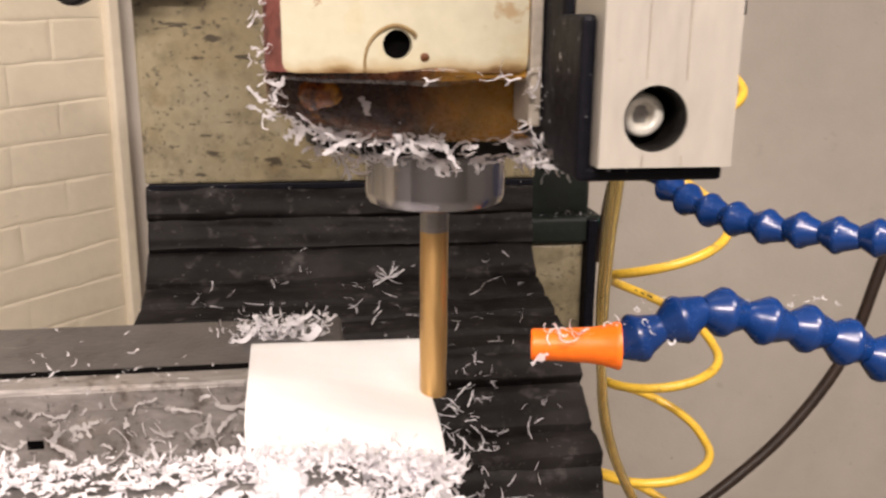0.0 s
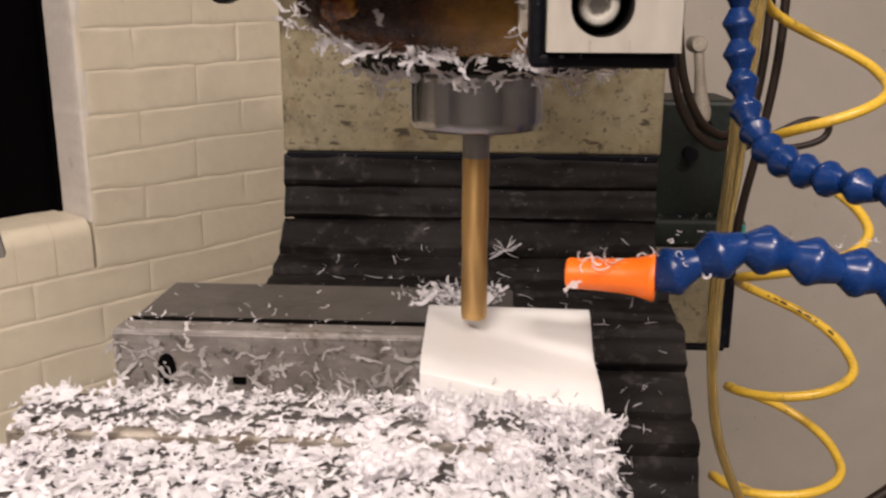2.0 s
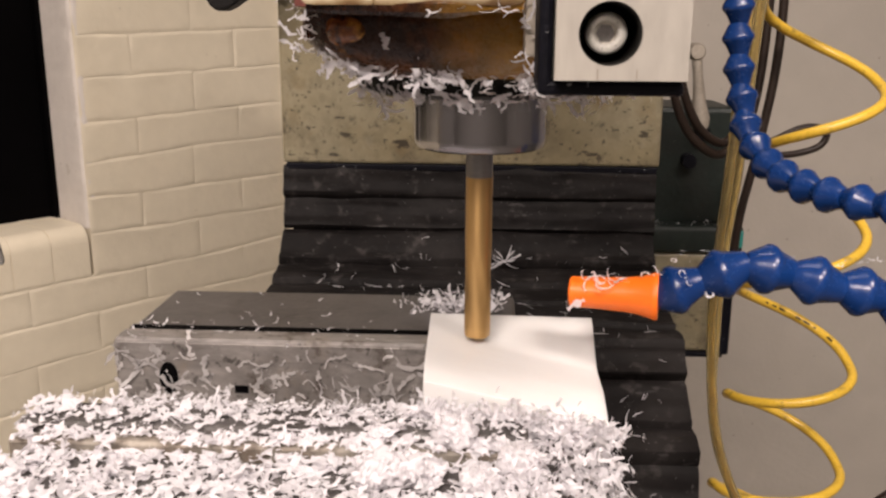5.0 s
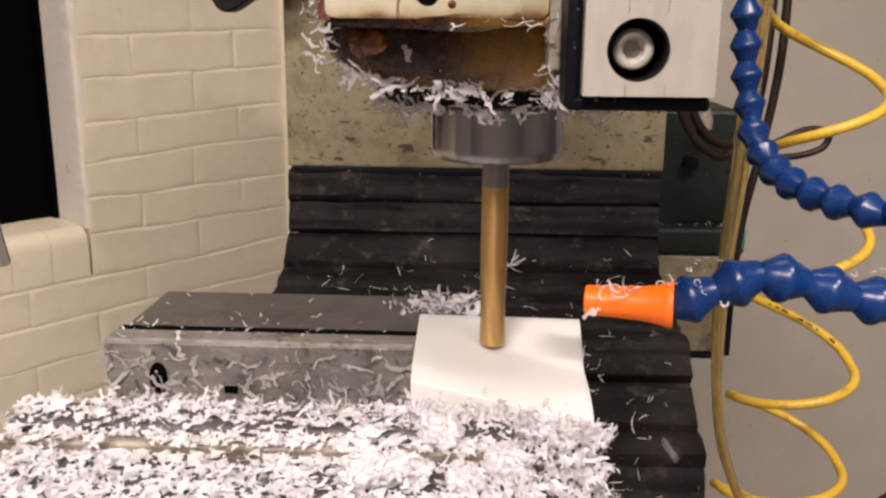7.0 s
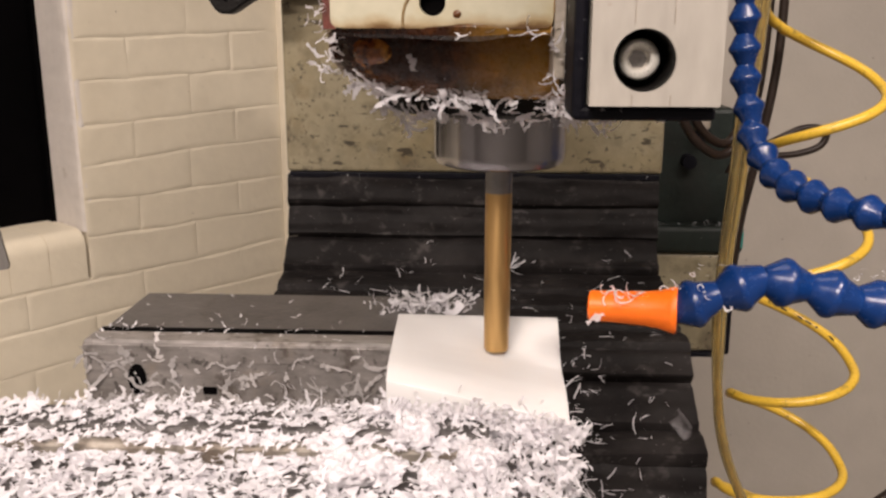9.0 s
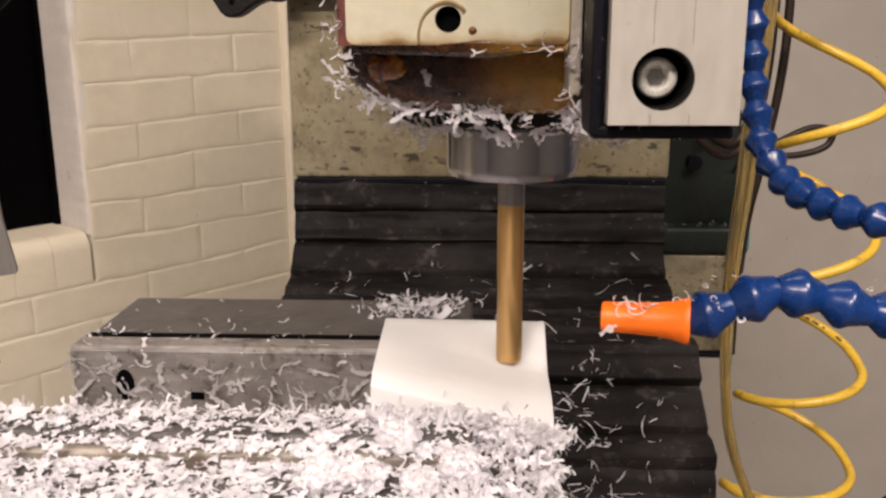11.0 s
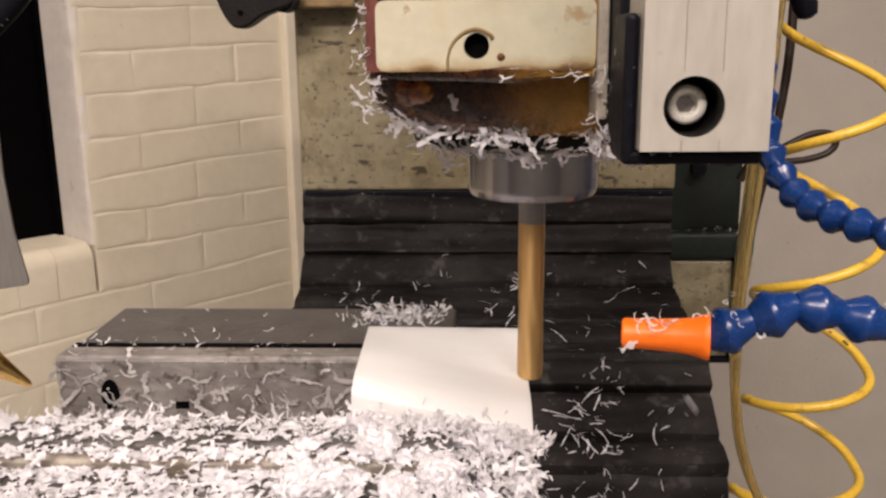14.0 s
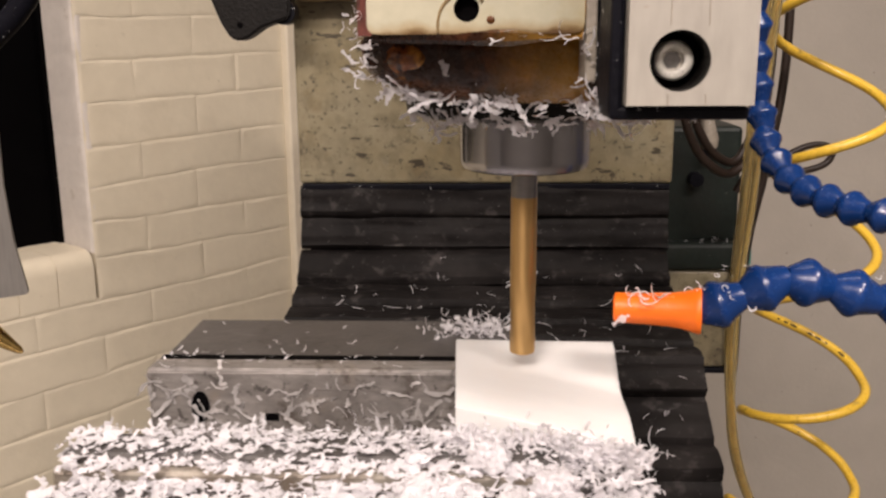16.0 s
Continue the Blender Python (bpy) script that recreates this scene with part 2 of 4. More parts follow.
M_BRASS = mat("polished_brass", (0.72, 0.50, 0.18), 0.22, 1.0, vary=0.1, scale=90)
M_BRONZE = mat("oily_bronze_plate", (0.23, 0.16, 0.075), 0.4, 0.3, vary=0.3, scale=40, stains=[((0.05, 0.03, 0.02), 30, 0.5, 0.12, 0.9)])
M_GUARD = mat("brushed_sheet_steel", (0.42, 0.40, 0.38), 0.38, 0.8, vary=0.15, scale=50, stretch=(1, 1, 0.1))
# near-black colour standing for darkness in the window, holes and jaw seam
M_VOID = mat("painted_darkness", (0.0012, 0.0010, 0.0012), 0.7, vary=0.3, scale=5, spec=0.03)
# for walls out of view, kept dark to cut the fill light
M_SHOP = mat("dark_unseen_wall_paint", (0.16, 0.15, 0.14), 0.7, vary=0.2, scale=2)
M_FLOOR = mat("concrete", (0.12, 0.11, 0.10), 0.7, vary=0.15, scale=3)
M_CEIL = mat("white_ceiling_paint", (0.5, 0.48, 0.45), 0.7, vary=0.04, scale=3)

# ---- building helpers ----


def part(name, bm, material, parent=None, label="", smooth=False):
    me = bpy.data.meshes.new(name)
    bmesh.ops.recalc_face_normals(bm, faces=bm.faces)
    bm.to_mesh(me)
    bm.free()
    me.materials.append(material)
    if smooth:
        me.shade_smooth()
        me.set_sharp_from_angle(angle=radians(38))
    ob = new(name, me)
    ob.parent = parent
    if label:
        ob["label"] = label
    return ob


def thing(name, label, category, group="", at=(0, 0, 0)):
    ob = new(name)
    ob.empty_display_size = 0.02
    ob.location = at
    return tagged(ob, label, category, group)


def box(bm, x0, x1, y0, y1, z0, z1, bevel=0.0, seg=2):
    r = bmesh.ops.create_cube(bm, size=1)
    vs = r["verts"]
    bmesh.ops.transform(bm, matrix=Matrix.Translation(((x0 + x1) / 2, (y0 + y1) / 2, (z0 + z1) / 2)) @ Matrix.Diagonal((x1 - x0, y1 - y0, z1 - z0, 1)), verts=vs)
    if bevel:
        es = {e for v in vs for e in v.link_edges}
        bmesh.ops.bevel(bm, geom=list(es), offset=bevel, segments=seg, affect="EDGES", profile=0.5)
    return bm


def block(*a, **k):
    return box(bmesh.new(), *a, **k)


def spin(bm, profile, seg=32, m=Matrix.Identity(4), caps=True):
    """A body of revolution about z from rows of (radius, height)."""
    rings = []
    for r, z in profile:
        rings.append([bm.verts.new(m @ Vector((r * math.cos(2 * math.pi * i / seg), r * math.sin(2 * math.pi * i / seg), z))) for i in range(seg)])
    for a, b in zip(rings, rings[1:]):
        for i in range(seg):
            bm.faces.new((a[i], a[(i + 1) % seg], b[(i + 1) % seg], b[i]))
    if caps:
        bm.faces.new(rings[0][::-1])
        bm.faces.new(rings[-1])
    return bm


def curve_points(keys, n):
    """Evenly spaced points on a smooth curve through the keys."""
    k = [Vector(p) for p in keys]
    k = [2 * k[0] - k[1]] + k + [2 * k[-1] - k[-2]]
    dense = []
    for i in range(1, len(k) - 2):
        p0, p1, p2, p3 = k[i - 1:i + 3]
        for j in range(24):
            t = j / 24
            dense.append(0.5 * ((2 * p1) + (p2 - p0) * t + (2 * p0 - 5 * p1 + 4 * p2 - p3) * t * t + (3 * p1 - p0 - 3 * p2 + p3) * t ** 3))
    dense.append(k[-2])
    length = [0.0]
    for a, b in zip(dense, dense[1:]):
        length.append(length[-1] + (b - a).length)
    out, j = [], 0
    for i in range(n):
        want = length[-1] * i / (n - 1)
        while j < len(dense) - 2 and length[j + 1] < want:
            j += 1
        span = length[j + 1] - length[j]
        out.append(dense[j].lerp(dense[j + 1], (want - length[j]) / span if span else 0))
    return out, length[-1]


def tube(bm, keys, r, n=60, seg=10, jitter=0.0, bore=0.0):
    """A tube through the keys; bore: the share of its radius that is hollow."""
    pts, _ = curve_points(keys, n)
    up = Vector((0.3, 0.2, 0.93))
    rings, inner = [], []
    for i, p in enumerate(pts):
        d = (pts[min(i + 1, n - 1)] - pts[max(i - 1, 0)]).normalized()
        u = d.cross(up).normalized()
        v = d.cross(u)
        q = r * (1 + jitter * noise.noise(p * 60))
        for row, rad in ((rings, q), (inner, q * bore)) if bore else ((rings, q),):
            row.append([bm.verts.new(p + rad * (u * math.cos(2 * math.pi * k / seg) + v * math.sin(2 * math.pi * k / seg))) for k in range(seg)])
    for row in (rings, inner):
        for a, b in zip(row, row[1:]):
            for k in range(seg):
                bm.faces.new((a[k], a[(k + 1) % seg], b[(k + 1) % seg], b[k]))
    if bore:
        for a, b in ((rings[0], inner[0]), (rings[-1], inner[-1])):
            for k in range(seg):
                bm.faces.new((a[k], a[(k + 1) % seg], b[(k + 1) % seg], b[k]))
    else:
        bm.faces.new(rings[0][::-1])
        bm.faces.new(rings[-1])
    return bm


def along(p, d):
    """The pose at p whose z axis points along d."""
    return Matrix.Translation(p) @ Vector(d).to_track_quat("Z", "Y").to_matrix().to_4x4()


def plate_with_bore(x0, x1, z0, z1, y0, y1, cx, cz, r, depth, seg=40, rc=0.0):
    """An upright block whose front (y0) has a round blind bore."""
    bm = bmesh.new()
    angles = [2 * math.pi * i / seg for i in range(seg)]
    for x, z in ((x0, z0), (x0, z1), (x1, z0), (x1, z1)):
        angles.append(math.atan2(z - cz, x - cx) % (2 * math.pi))
    angles = sorted(set(angles))
    inner, outer, deep, back = [], [], [], []
    for a in angles:
        c, s = math.cos(a), math.sin(a)
        reach = min(((x1 if c > 0 else x0) - cx) / c if abs(c) > 1e-9 else 9, ((z1 if s > 0 else z0) - cz) / s if abs(s) > 1e-9 else 9)
        ox, oz = cx + c * reach, cz + s * reach
        ax, az = min(max(ox, x0 + rc), x1 - rc), min(max(oz, z0 + rc), z1 - rc)
        if rc and ax != ox and az != oz or rc and math.hypot(ox - ax, oz - az) > rc:
            # meet the rounded corner along the same ray
            b, e = c * (cx - ax) + s * (cz - az), (cx - ax) ** 2 + (cz - az) ** 2 - rc * rc
            if b * b - e > 0:
                reach = -b + math.sqrt(b * b - e)
                ox, oz = cx + c * reach, cz + s * reach
        outer.append(bm.verts.new((ox, y0, oz)))
        back.append(bm.verts.new((ox, y1, oz)))
        inner.append(bm.verts.new((cx + c * r, y0, cz + s * r)))
        deep.append(bm.verts.new((cx + c * r * 0.97, y0 + depth, cz + s * r * 0.97)))
    n = len(angles)
    for i in range(n):
        j = (i + 1) % n
        bm.faces.new((outer[i], outer[j], inner[j], inner[i]))
        bm.faces.new((inner[i], inner[j], deep[j], deep[i]))
        bm.faces.new((outer[j], outer[i], back[i], back[j]))
    bm.faces.new(deep)
    bm.faces.new(back[::-1])
    return bm


def shavings(name, spots, seed, label, width=(0.0009, 0.0031), length=(0.003, 0.0085), curl=2.4, material=None, lift=0.3, run=None, bend=0.0):
    """Curled plastic strips: spots are (place, up, scale)."""
    rnd = random.Random(seed)
    verts, faces = [], []
    for p, up, sc in spots:
        w, ln = rnd.uniform(*width) * sc, rnd.uniform(*length) * sc
        n = rnd.choice((4, 5, 6)) if not bend else rnd.choice((7, 8, 9))
        up = Vector(up).normalized()
        side = Vector((rnd.uniform(-1, 1), rnd.uniform(-1, 1), rnd.uniform(-1, 1))).cross(up)
        if side.length < 1e-4:
            continue
        if run:
            side = up.cross(Vector(run) * rnd.choice((-1, 1)) + Vector((rnd.gauss(0, 0.35), rnd.gauss(0, 0.35), rnd.gauss(0, 0.35))))
        side.normalize()
        go = up.cross(side)
        tilt = rnd.gauss(0, lift)
        go = (go + up * tilt).normalized()
        side = (side + up * rnd.gauss(0, lift)).normalized()
        nor = go.cross(side).normalized()
        turn = rnd.gauss(0, curl) / n
        twist = rnd.gauss(0, 0.9) / n
        sway = rnd.gauss(0, bend) / n if bend else 0.0
        if bend:
            twist *= 0.3
        q = Vector(p)
        base = len(verts)
        for k in range(n + 1):
            ww = w * (0.6 + 0.4 * math.sin(math.pi * (k + 0.6) / (n + 1.2)))
            verts.append(q - side * ww * rnd.uniform(0.08, 0.85))
            verts.append(q + side * ww * rnd.uniform(0.08, 0.85))
            q = q + go * (ln / n)
            r = Matrix.Rotation(turn, 3, side)
            go, nor = r @ go, r @ nor
            r = Matrix.Rotation(twist, 3, go)
            side = r @ side
            if sway:
                r = Matrix.Rotation(sway, 3, nor)
                go, side = r @ go, r @ side
        for k in range(n):
            a = base + 2 * k
            faces.append((a, a + 1, a + 3, a + 2))
    me = bpy.data.meshes.new(name)
    me.from_pydata([tuple(v) for v in verts], [], faces)
    me.materials.append(material or M_CHIP)
    return tagged(new(name, me), label, "shavings", kind="stuff")


def flakes(name, spots, seed, label, radius=(0.0020, 0.0046), bow=0.3):
    """Flat torn flakes with several pointed ends: spots are (place, up, scale)."""
    rnd = random.Random(seed)
    verts, faces = [], []
    for p, up, sc in spots:
        up = Vector(up).normalized()
        a = up.orthogonal().normalized()
        b = up.cross(a)
        r = rnd.uniform(*radius) * sc
        n = rnd.choice((7, 8, 9, 10, 11))
        phase, squash, curve = rnd.uniform(0, 6.28), rnd.uniform(0.45, 1.0), rnd.gauss(0, bow)
        base = len(verts)
        verts.append(Vector(p))
        lean = rnd.uniform(0, 6.28)
        for k in range(n):
            ang = 6.283 * (k + rnd.uniform(-0.3, 0.3)) / n
            q = r * (rnd.uniform(0.62, 1.0) if k % 2 else rnd.uniform(0.24, 0.60))
            u, v = q * math.cos(ang), squash * q * math.sin(ang)
            h = curve * (u * math.cos(lean) + v * math.sin(lean)) ** 2 / r + rnd.gauss(0, 0.06) * r
            c, w = math.cos(phase), math.sin(phase)
            verts.append(Vector(p) + a * (u * c - v * w) + b * (u * w + v * c) + up * h)
        for k in range(n):
            faces.append((base, base + 1 + k, base + 1 + (k + 1) % n))
    me = bpy.data.meshes.new(name)
    me.from_pydata([tuple(v) for v in verts], [], faces)
    me.materials.append(M_CHIP)
    return tagged(new(name, me), label, "shavings", kind="stuff")


# ---- room ----
WALL = pose(-0.7054, 1.2140, 0, 0, 0, 51.4)  # along x runs the brick wall; its face is y = 0


def build_room():
    floor = part("floor", block(-4, 4, -4, 4, -1.35, -1.25), M_FLOOR)
    tagged(floor, "plain grey concrete workshop floor", "floor", kind="structure")
    ceiling = part("ceiling", block(-4, 4, -4, 4, 1.75, 1.85), M_CEIL)
    tagged(ceiling, "plain white workshop ceiling", "ceiling", kind="structure")
    # unseen walls added to close the room, dark to hold down bounce
    for name, dims in (("wall_south", (-4, 4, -2.6, -2.5)), ("wall_east", (2.6, 2.7, -2.5, 3))):
        w = part(name, block(*dims, -1.25, 1.75), M_SHOP)
        tagged(w, "plain dark grey wall added out of view to limit bounce light", "wall", kind="structure")
    far = part("wall_north", block(-0.48, 2.6, 1.62, 1.72, -1.25, 1.75), M_GREY)
    tagged(far, "smooth beige-grey painted wall with faint stains", "wall", kind="structure")
    # another unseen dark wall added on the west side
    dark = part("wall_west", block(-2.6, -2.5, -2.5, 3, -1.25, 1.75), M_SHOP)
    tagged(dark, "plain dark grey wall added out of view to limit bounce light", "wall", kind="structure")
    # white upright board where the brick wall ends
    trim = part("trim", block(0.441, 0.468, -0.018, 0.06, -1.25, 1.75, bevel=0.004), M_TRIM)
    trim.matrix_world = WALL
    tagged(trim, "cream painted upright corner trim", "trim", kind="structure")


# heights of the bed joints at four places along the wall: the courses were laid unevenly
BED_AT = (0.0, 0.1, 0.25, 0.41)
BEDS = ((0.017, 0.019, 0.0235, 0.0295), (-0.0536, -0.0522, -0.0493, -0.0444), (-0.1298, -0.1288, -0.1240, -0.1197), (-0.2013, -0.1968, -0.1890, -0.1894), (-0.2614, -0.2664, -0.2662, -0.2683),
        (-0.3249, -0.3321, -0.3341, -0.3373), (-0.4060, -0.4084, -0.4083, -0.4032), (-0.4722, -0.4716, -0.4740, -0.4770), (-0.5440, -0.5370, -0.5390, -0.5450))


def bed_height(i, s):
    if i < 0:
        return bed_height(0, s) - 0.0735 * i
    if i > 8:
        return bed_height(8, s) - 0.0735 * (i - 8)
    return float(np.interp(s, BED_AT, BEDS[i])) + 0.0022 * noise.noise(Vector((s * 16, i * 3.3, 0)))


def build_brick_wall():
    # backing with a window opening; the mortar lies a little behind the brick faces
    bm = bmesh.new()
    box(bm, 0.0, 0.441, 0.0016, 0.22, -1.25, 1.75)
    box(bm, -2.2, 0.0, 0.0016, 0.22, -1.25, -0.402)
    box(bm, -2.2, 0.0, 0.005, 0.22, 0.9, 1.75)
    wall = part("wall_brick", bm, M_BRICK)
    wall.matrix_world = WALL
    tagged(wall, "cream painted brick wall with a window opening", "wall", kind="structure")
    rnd = random.Random(4)

    def brick(s0, s1, course, seed):
        """One brick under thick paint: slightly bowed, with soft uneven arrises."""
        inset = (0.0002, 0.0022, 0.0058)
        cols = [s0 + d for d in inset] + [s0 + (s1 - s0) * k / 12 for k in range(1, 12)] + [s1 - d for d in inset[::-1]]
        tilt, push = rnd.uniform(-0.004, 0.004), rnd.uniform(-0.0003, 0.0004)
        bm = bmesh.new()
        grid = []
        for i, x in enumerate(cols):
            z1, z0 = bed_height(course, x), bed_height(course + 1, x)
            z1 -= 0.0004 * (1 + noise.noise(Vector((x * 38, course * 4.1, 1)))) + 0.0016 * max(0, noise.noise(Vector((x * 90, course * 2.3, 6)))) ** 2
            z0 += 0.0004 * (1 + noise.noise(Vector((x * 38, course * 4.1 + 9, 1))))
            rows = [z0 + d for d in inset] + [z0 + (z1 - z0) * k / 6 for k in range(1, 6)] + [z1 - d for d in inset[::-1]]
            line = []
            for j, z in enumerate(rows):
                e = min(i, j, len(cols) - 1 - i, len(rows) - 1 - j)
                q = Vector((x * 22, z * 22, seed))
                y = (0.0017, 0.0008, 0.0001)[e] * (0.62 + 1.1 * noise.noise(Vector((x * 17, z * 17, 2)))) if e < 3 else 0.0
                if e in (1, 2) and j > 5 and 1 < i < len(cols) - 2:
                    # paint has gathered on the upper arris
                    y -= 0.0011 * max(0, 0.55 + noise.noise(Vector((x * 26, z * 9, seed + 5))))
                y += push + tilt * (z - z0 - 0.03) * 0.5 + 0.0007 * noise.noise(q) + 0.0008 * noise.noise(q * 2.9) - 0.0024 * max(0, noise.noise(q * 3.7) - 0.3) + 0.0022 * max(0, noise.noise(q * 3.1 + Vector((4, 4, 4))) - 0.35)
                line.append(bm.verts.new((x, y, z)))
            grid.append(line)
        for c0, c1 in zip(grid, grid[1:]):
            for j in range(len(c0) - 1):
                bm.faces.new((c0[j], c1[j], c1[j + 1], c0[j + 1]))
        me = bpy.data.meshes.new("brick")
        bm.to_mesh(me)
        bm.free()
        me.materials.append(M_BRICK)
        me.shade_smooth()
        ob = new("brick", me)
        ob.parent = wall

    pitch = 0.2215
    for c in range(-5, 12):
        first = 0.107 if c % 2 == 0 else 0.2245
        wander = rnd.uniform(-0.006, 0.006)
        for k in range(-6, 3):
            s0, s1 = first + wander + pitch * (k - 1), min(first + wander + pitch * k, 0.441)
            if c < 6:
                s0 = max(s0, 0.0 if c < 5 else -0.005)
            if s1 - s0 > 0.02:
                brick(s0, s1, c, 3.7 * c + k)
    # window: bullnosed sill bricks, dark opening
    win = thing("window_1", "dark window opening with painted brick reveals", "window")
    win.matrix_world = WALL
    win["kind"] = "structure"
    for k in range(17):
        bm = bmesh.new()
        x1 = -0.0055 - 0.0690 * k
        box(bm, x1 - 0.0692, x1, 0.0, 0.16, -0.403, -0.312, bevel=0.0, seg=4)
        front = [e for e in bm.edges if all(v.co.y < 0.001 and v.co.z > -0.33 for v in e.verts)]
        bmesh.ops.bevel(bm, geom=front, offset=0.03, segments=6, affect="EDGES", profile=0.5)
        bmesh.ops.bevel(bm, geom=[e for e in bm.edges if e.calc_face_angle(0) > 1.2], offset=0.0012, segments=2, affect="EDGES")
        for v in bm.verts:
            v.co.y += 0.0016 * noise.noise(v.co * 20 + Vector((k, 0, 0)))
            v.co.z += 0.0016 * noise.noise(v.co * 20 + Vector((0, k, 7)))
        part("sill", bm, M_BRICK, win, smooth=True)
    bm = bmesh.new()
    lines = []
    for k in range(150):
        z = -0.318 + 0.0081 * k
        wob = 0.0016 * noise.noise(Vector((z * 24, 1, 0))) + 0.0012 * noise.noise(Vector((z * 70, 2, 0)))
        joint = max(0, 1 - abs(((z + 0.262) / 0.0735 + 0.5) % 1 - 0.5) * 14)
        row = [(0.018, 0.0030), (0.0105, 0.0006 + 0.3 * wob), (0.005, 0.0004 + wob), (0.0005, 0.0022 + wob), (-0.0022 + wob, 0.0055), (-0.0034 + wob, 0.0105), (-0.0036 + 0.6 * wob, 0.03), (-0.0038 + 0.5 * wob, 0.06), (-0.004, 0.12), (0.01, 0.125)]
        lines.append([bm.verts.new((x + 0.0012 * joint * (n in (4, 5, 6, 7)), y + 0.0010 * joint * (n in (2, 3, 4)), z)) for n, (x, y) in enumerate(row)])
    for r0, r1 in zip(lines, lines[1:]):
        for n in range(len(r0) - 1):
            bm.faces.new((r0[n], r0[n + 1], r1[n + 1], r1[n]))
    part("reveal", bm, M_REVEAL, win, "thickly painted brick return", smooth=True)
    # black sheet and edge strip: the opening's darkness is in their colour
    part("pane", block(-1.2, 0.0, 0.125, 0.132, -0.34, 0.9), M_VOID, win, "black sheet standing for the darkness in the window")
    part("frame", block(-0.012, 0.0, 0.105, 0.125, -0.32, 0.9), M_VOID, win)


def build_lights():
    # all out of view; the weak third is added just to brighten the brick wall
    spots = ((-0.60, -2.10, 142), (0.85, -1.25, 72), (-0.75, 0.30, 14))
    for x, y, power in spots:
        lamp = thing("ceiling_light", "long white fluorescent ceiling light added out of view", "ceiling light", "ceiling lights")
        lamp.location = (x, y, 1.72)
        part("housing", block(-0.65, 0.65, -0.13, 0.13, -0.03, 0.03, bevel=0.005), M_CEIL, lamp)
        data = bpy.data.lights.new("fluorescent", "AREA")
        data.shape, data.size, data.size_y = "RECTANGLE", 1.25, 0.24
        data.energy = power
        data.color = (1.0, 0.868, 0.80)
        ob = new("fluorescent", data)
        ob.location = (x, y, 1.68)


# ---- machine ----


def build_column():
    col = thing("machine_column", "green and cream milling machine column behind the bellows", "machine column")
    part("core", block(-0.13, 0.12, 0.50, 0.78, -1.25, 0.35, bevel=0.006), M_PANEL, col)
    part("housing", block(0.10, 0.262, 0.655, 0.76, -0.19, -0.045, bevel=0.005), M_GREEN, col, "dark green enamelled housing")
    bm = bmesh.new()
    box(bm, 0.10, 0.274, 0.635, 0.76, -0.1985, -0.168, bevel=0.006, seg=3)
    part("ledge", bm, M_GREEN, col, "dark green ledge strewn with swarf", smooth=True)
    part("base_block", block(0.10, 0.2535, 0.642, 0.76, -0.311, -0.2, bevel=0.003), M_PANEL, col, "oil-specked cream base block")
    part("base_plate", block(0.10, 0.262, 0.638, 0.78, -0.317, -0.3115, bevel=0.001), M_BLACK, col)
    part("edge_strip", block(0.254, 0.266, 0.63, 0.655, -0.311, -0.17, bevel=0.002), M_BLACK, col)
    part("fitting", block(0.266, 0.271, 0.628, 0.64, -0.190, -0.172, bevel=0.001), M_TEAL, col, "teal plastic fitting")
    bm = bmesh.new()
    for k in range(2):
        spin(bm, [(0.0075, 0), (0.0075, 0.02)], 16, along((0.212 + 0.012 * k, 0.66, -0.10 + 0.03 * k), (0, -1, 0)))
    part("knob", bm, M_BLACK, col, smooth=True)
    lever = thing("clamp_lever", "dull cast metal clamping lever", "lever", at=(0.1785, 0.49, 0.017))
    spin_m = along((0, 0.02, 0), (0, -1, 0))
    part("hub", spin(bmesh.new(), [(0.006, 0), (0.0075, 0.003), (0.0075, 0.022), (0.006, 0.026)], 20, spin_m), M_LEVER, lever, smooth=True)
    bm = bmesh.new()
    spin(bm, [(0.0025, 0), (0.0046, 0.004), (0.0042, 0.02), (0.006, 0.045), (0.0085, 0.058), (0.007, 0.066), (0.003, 0.069)], 16, along((0, 0, 0), (0.13, 0.05, -1)))
    part("arm", bm, M_LEVER, lever, smooth=True)
    return col


def rounded_outline(x0, x1, y0, y1, r, n=7):
    pts = []
    for cx, cy, a0 in ((x1 - r, y1 - r, 0), (x0 + r, y1 - r, 90), (x0 + r, y0 + r, 180), (x1 - r, y0 + r, 270)):
        for k in range(n):
            a = radians(a0 + 90 * k / (n - 1))
            pts.append((cx + r * math.cos(a), cy + r * math.sin(a)))
    return pts


def loft(layers):
    """A closed skin over outlines of equal count: rows of (outline, z)."""
    bm = bmesh.new()
    rings = [[bm.verts.new((x, y, z)) for x, y in o] for o, z in layers]
    n = len(rings[0])
    for a, b in zip(rings, rings[1:]):
        for i in range(n):
            bm.faces.new((a[i], a[(i + 1) % n], b[(i + 1) % n], b[i]))
    bm.faces.new(rings[0][::-1])
    bm.faces.new(rings[-1])
    return bm


def lump(at, size, seed):
    """An uneven rounded knob."""
    bm = bmesh.new()
    bmesh.ops.create_icosphere(bm, subdivisions=4, radius=1)
    for v in bm.verts:
        v.co *= 1 + 0.22 * noise.noise(v.co * 0.9 + Vector((seed, 0, 0))) + 0.06 * noise.noise(v.co * 4)
        v.co = Vector((at[0] + size[0] * v.co.x, at[1] + size[1] * v.co.y, at[2] + size[2] * v.co.z))
    return bm


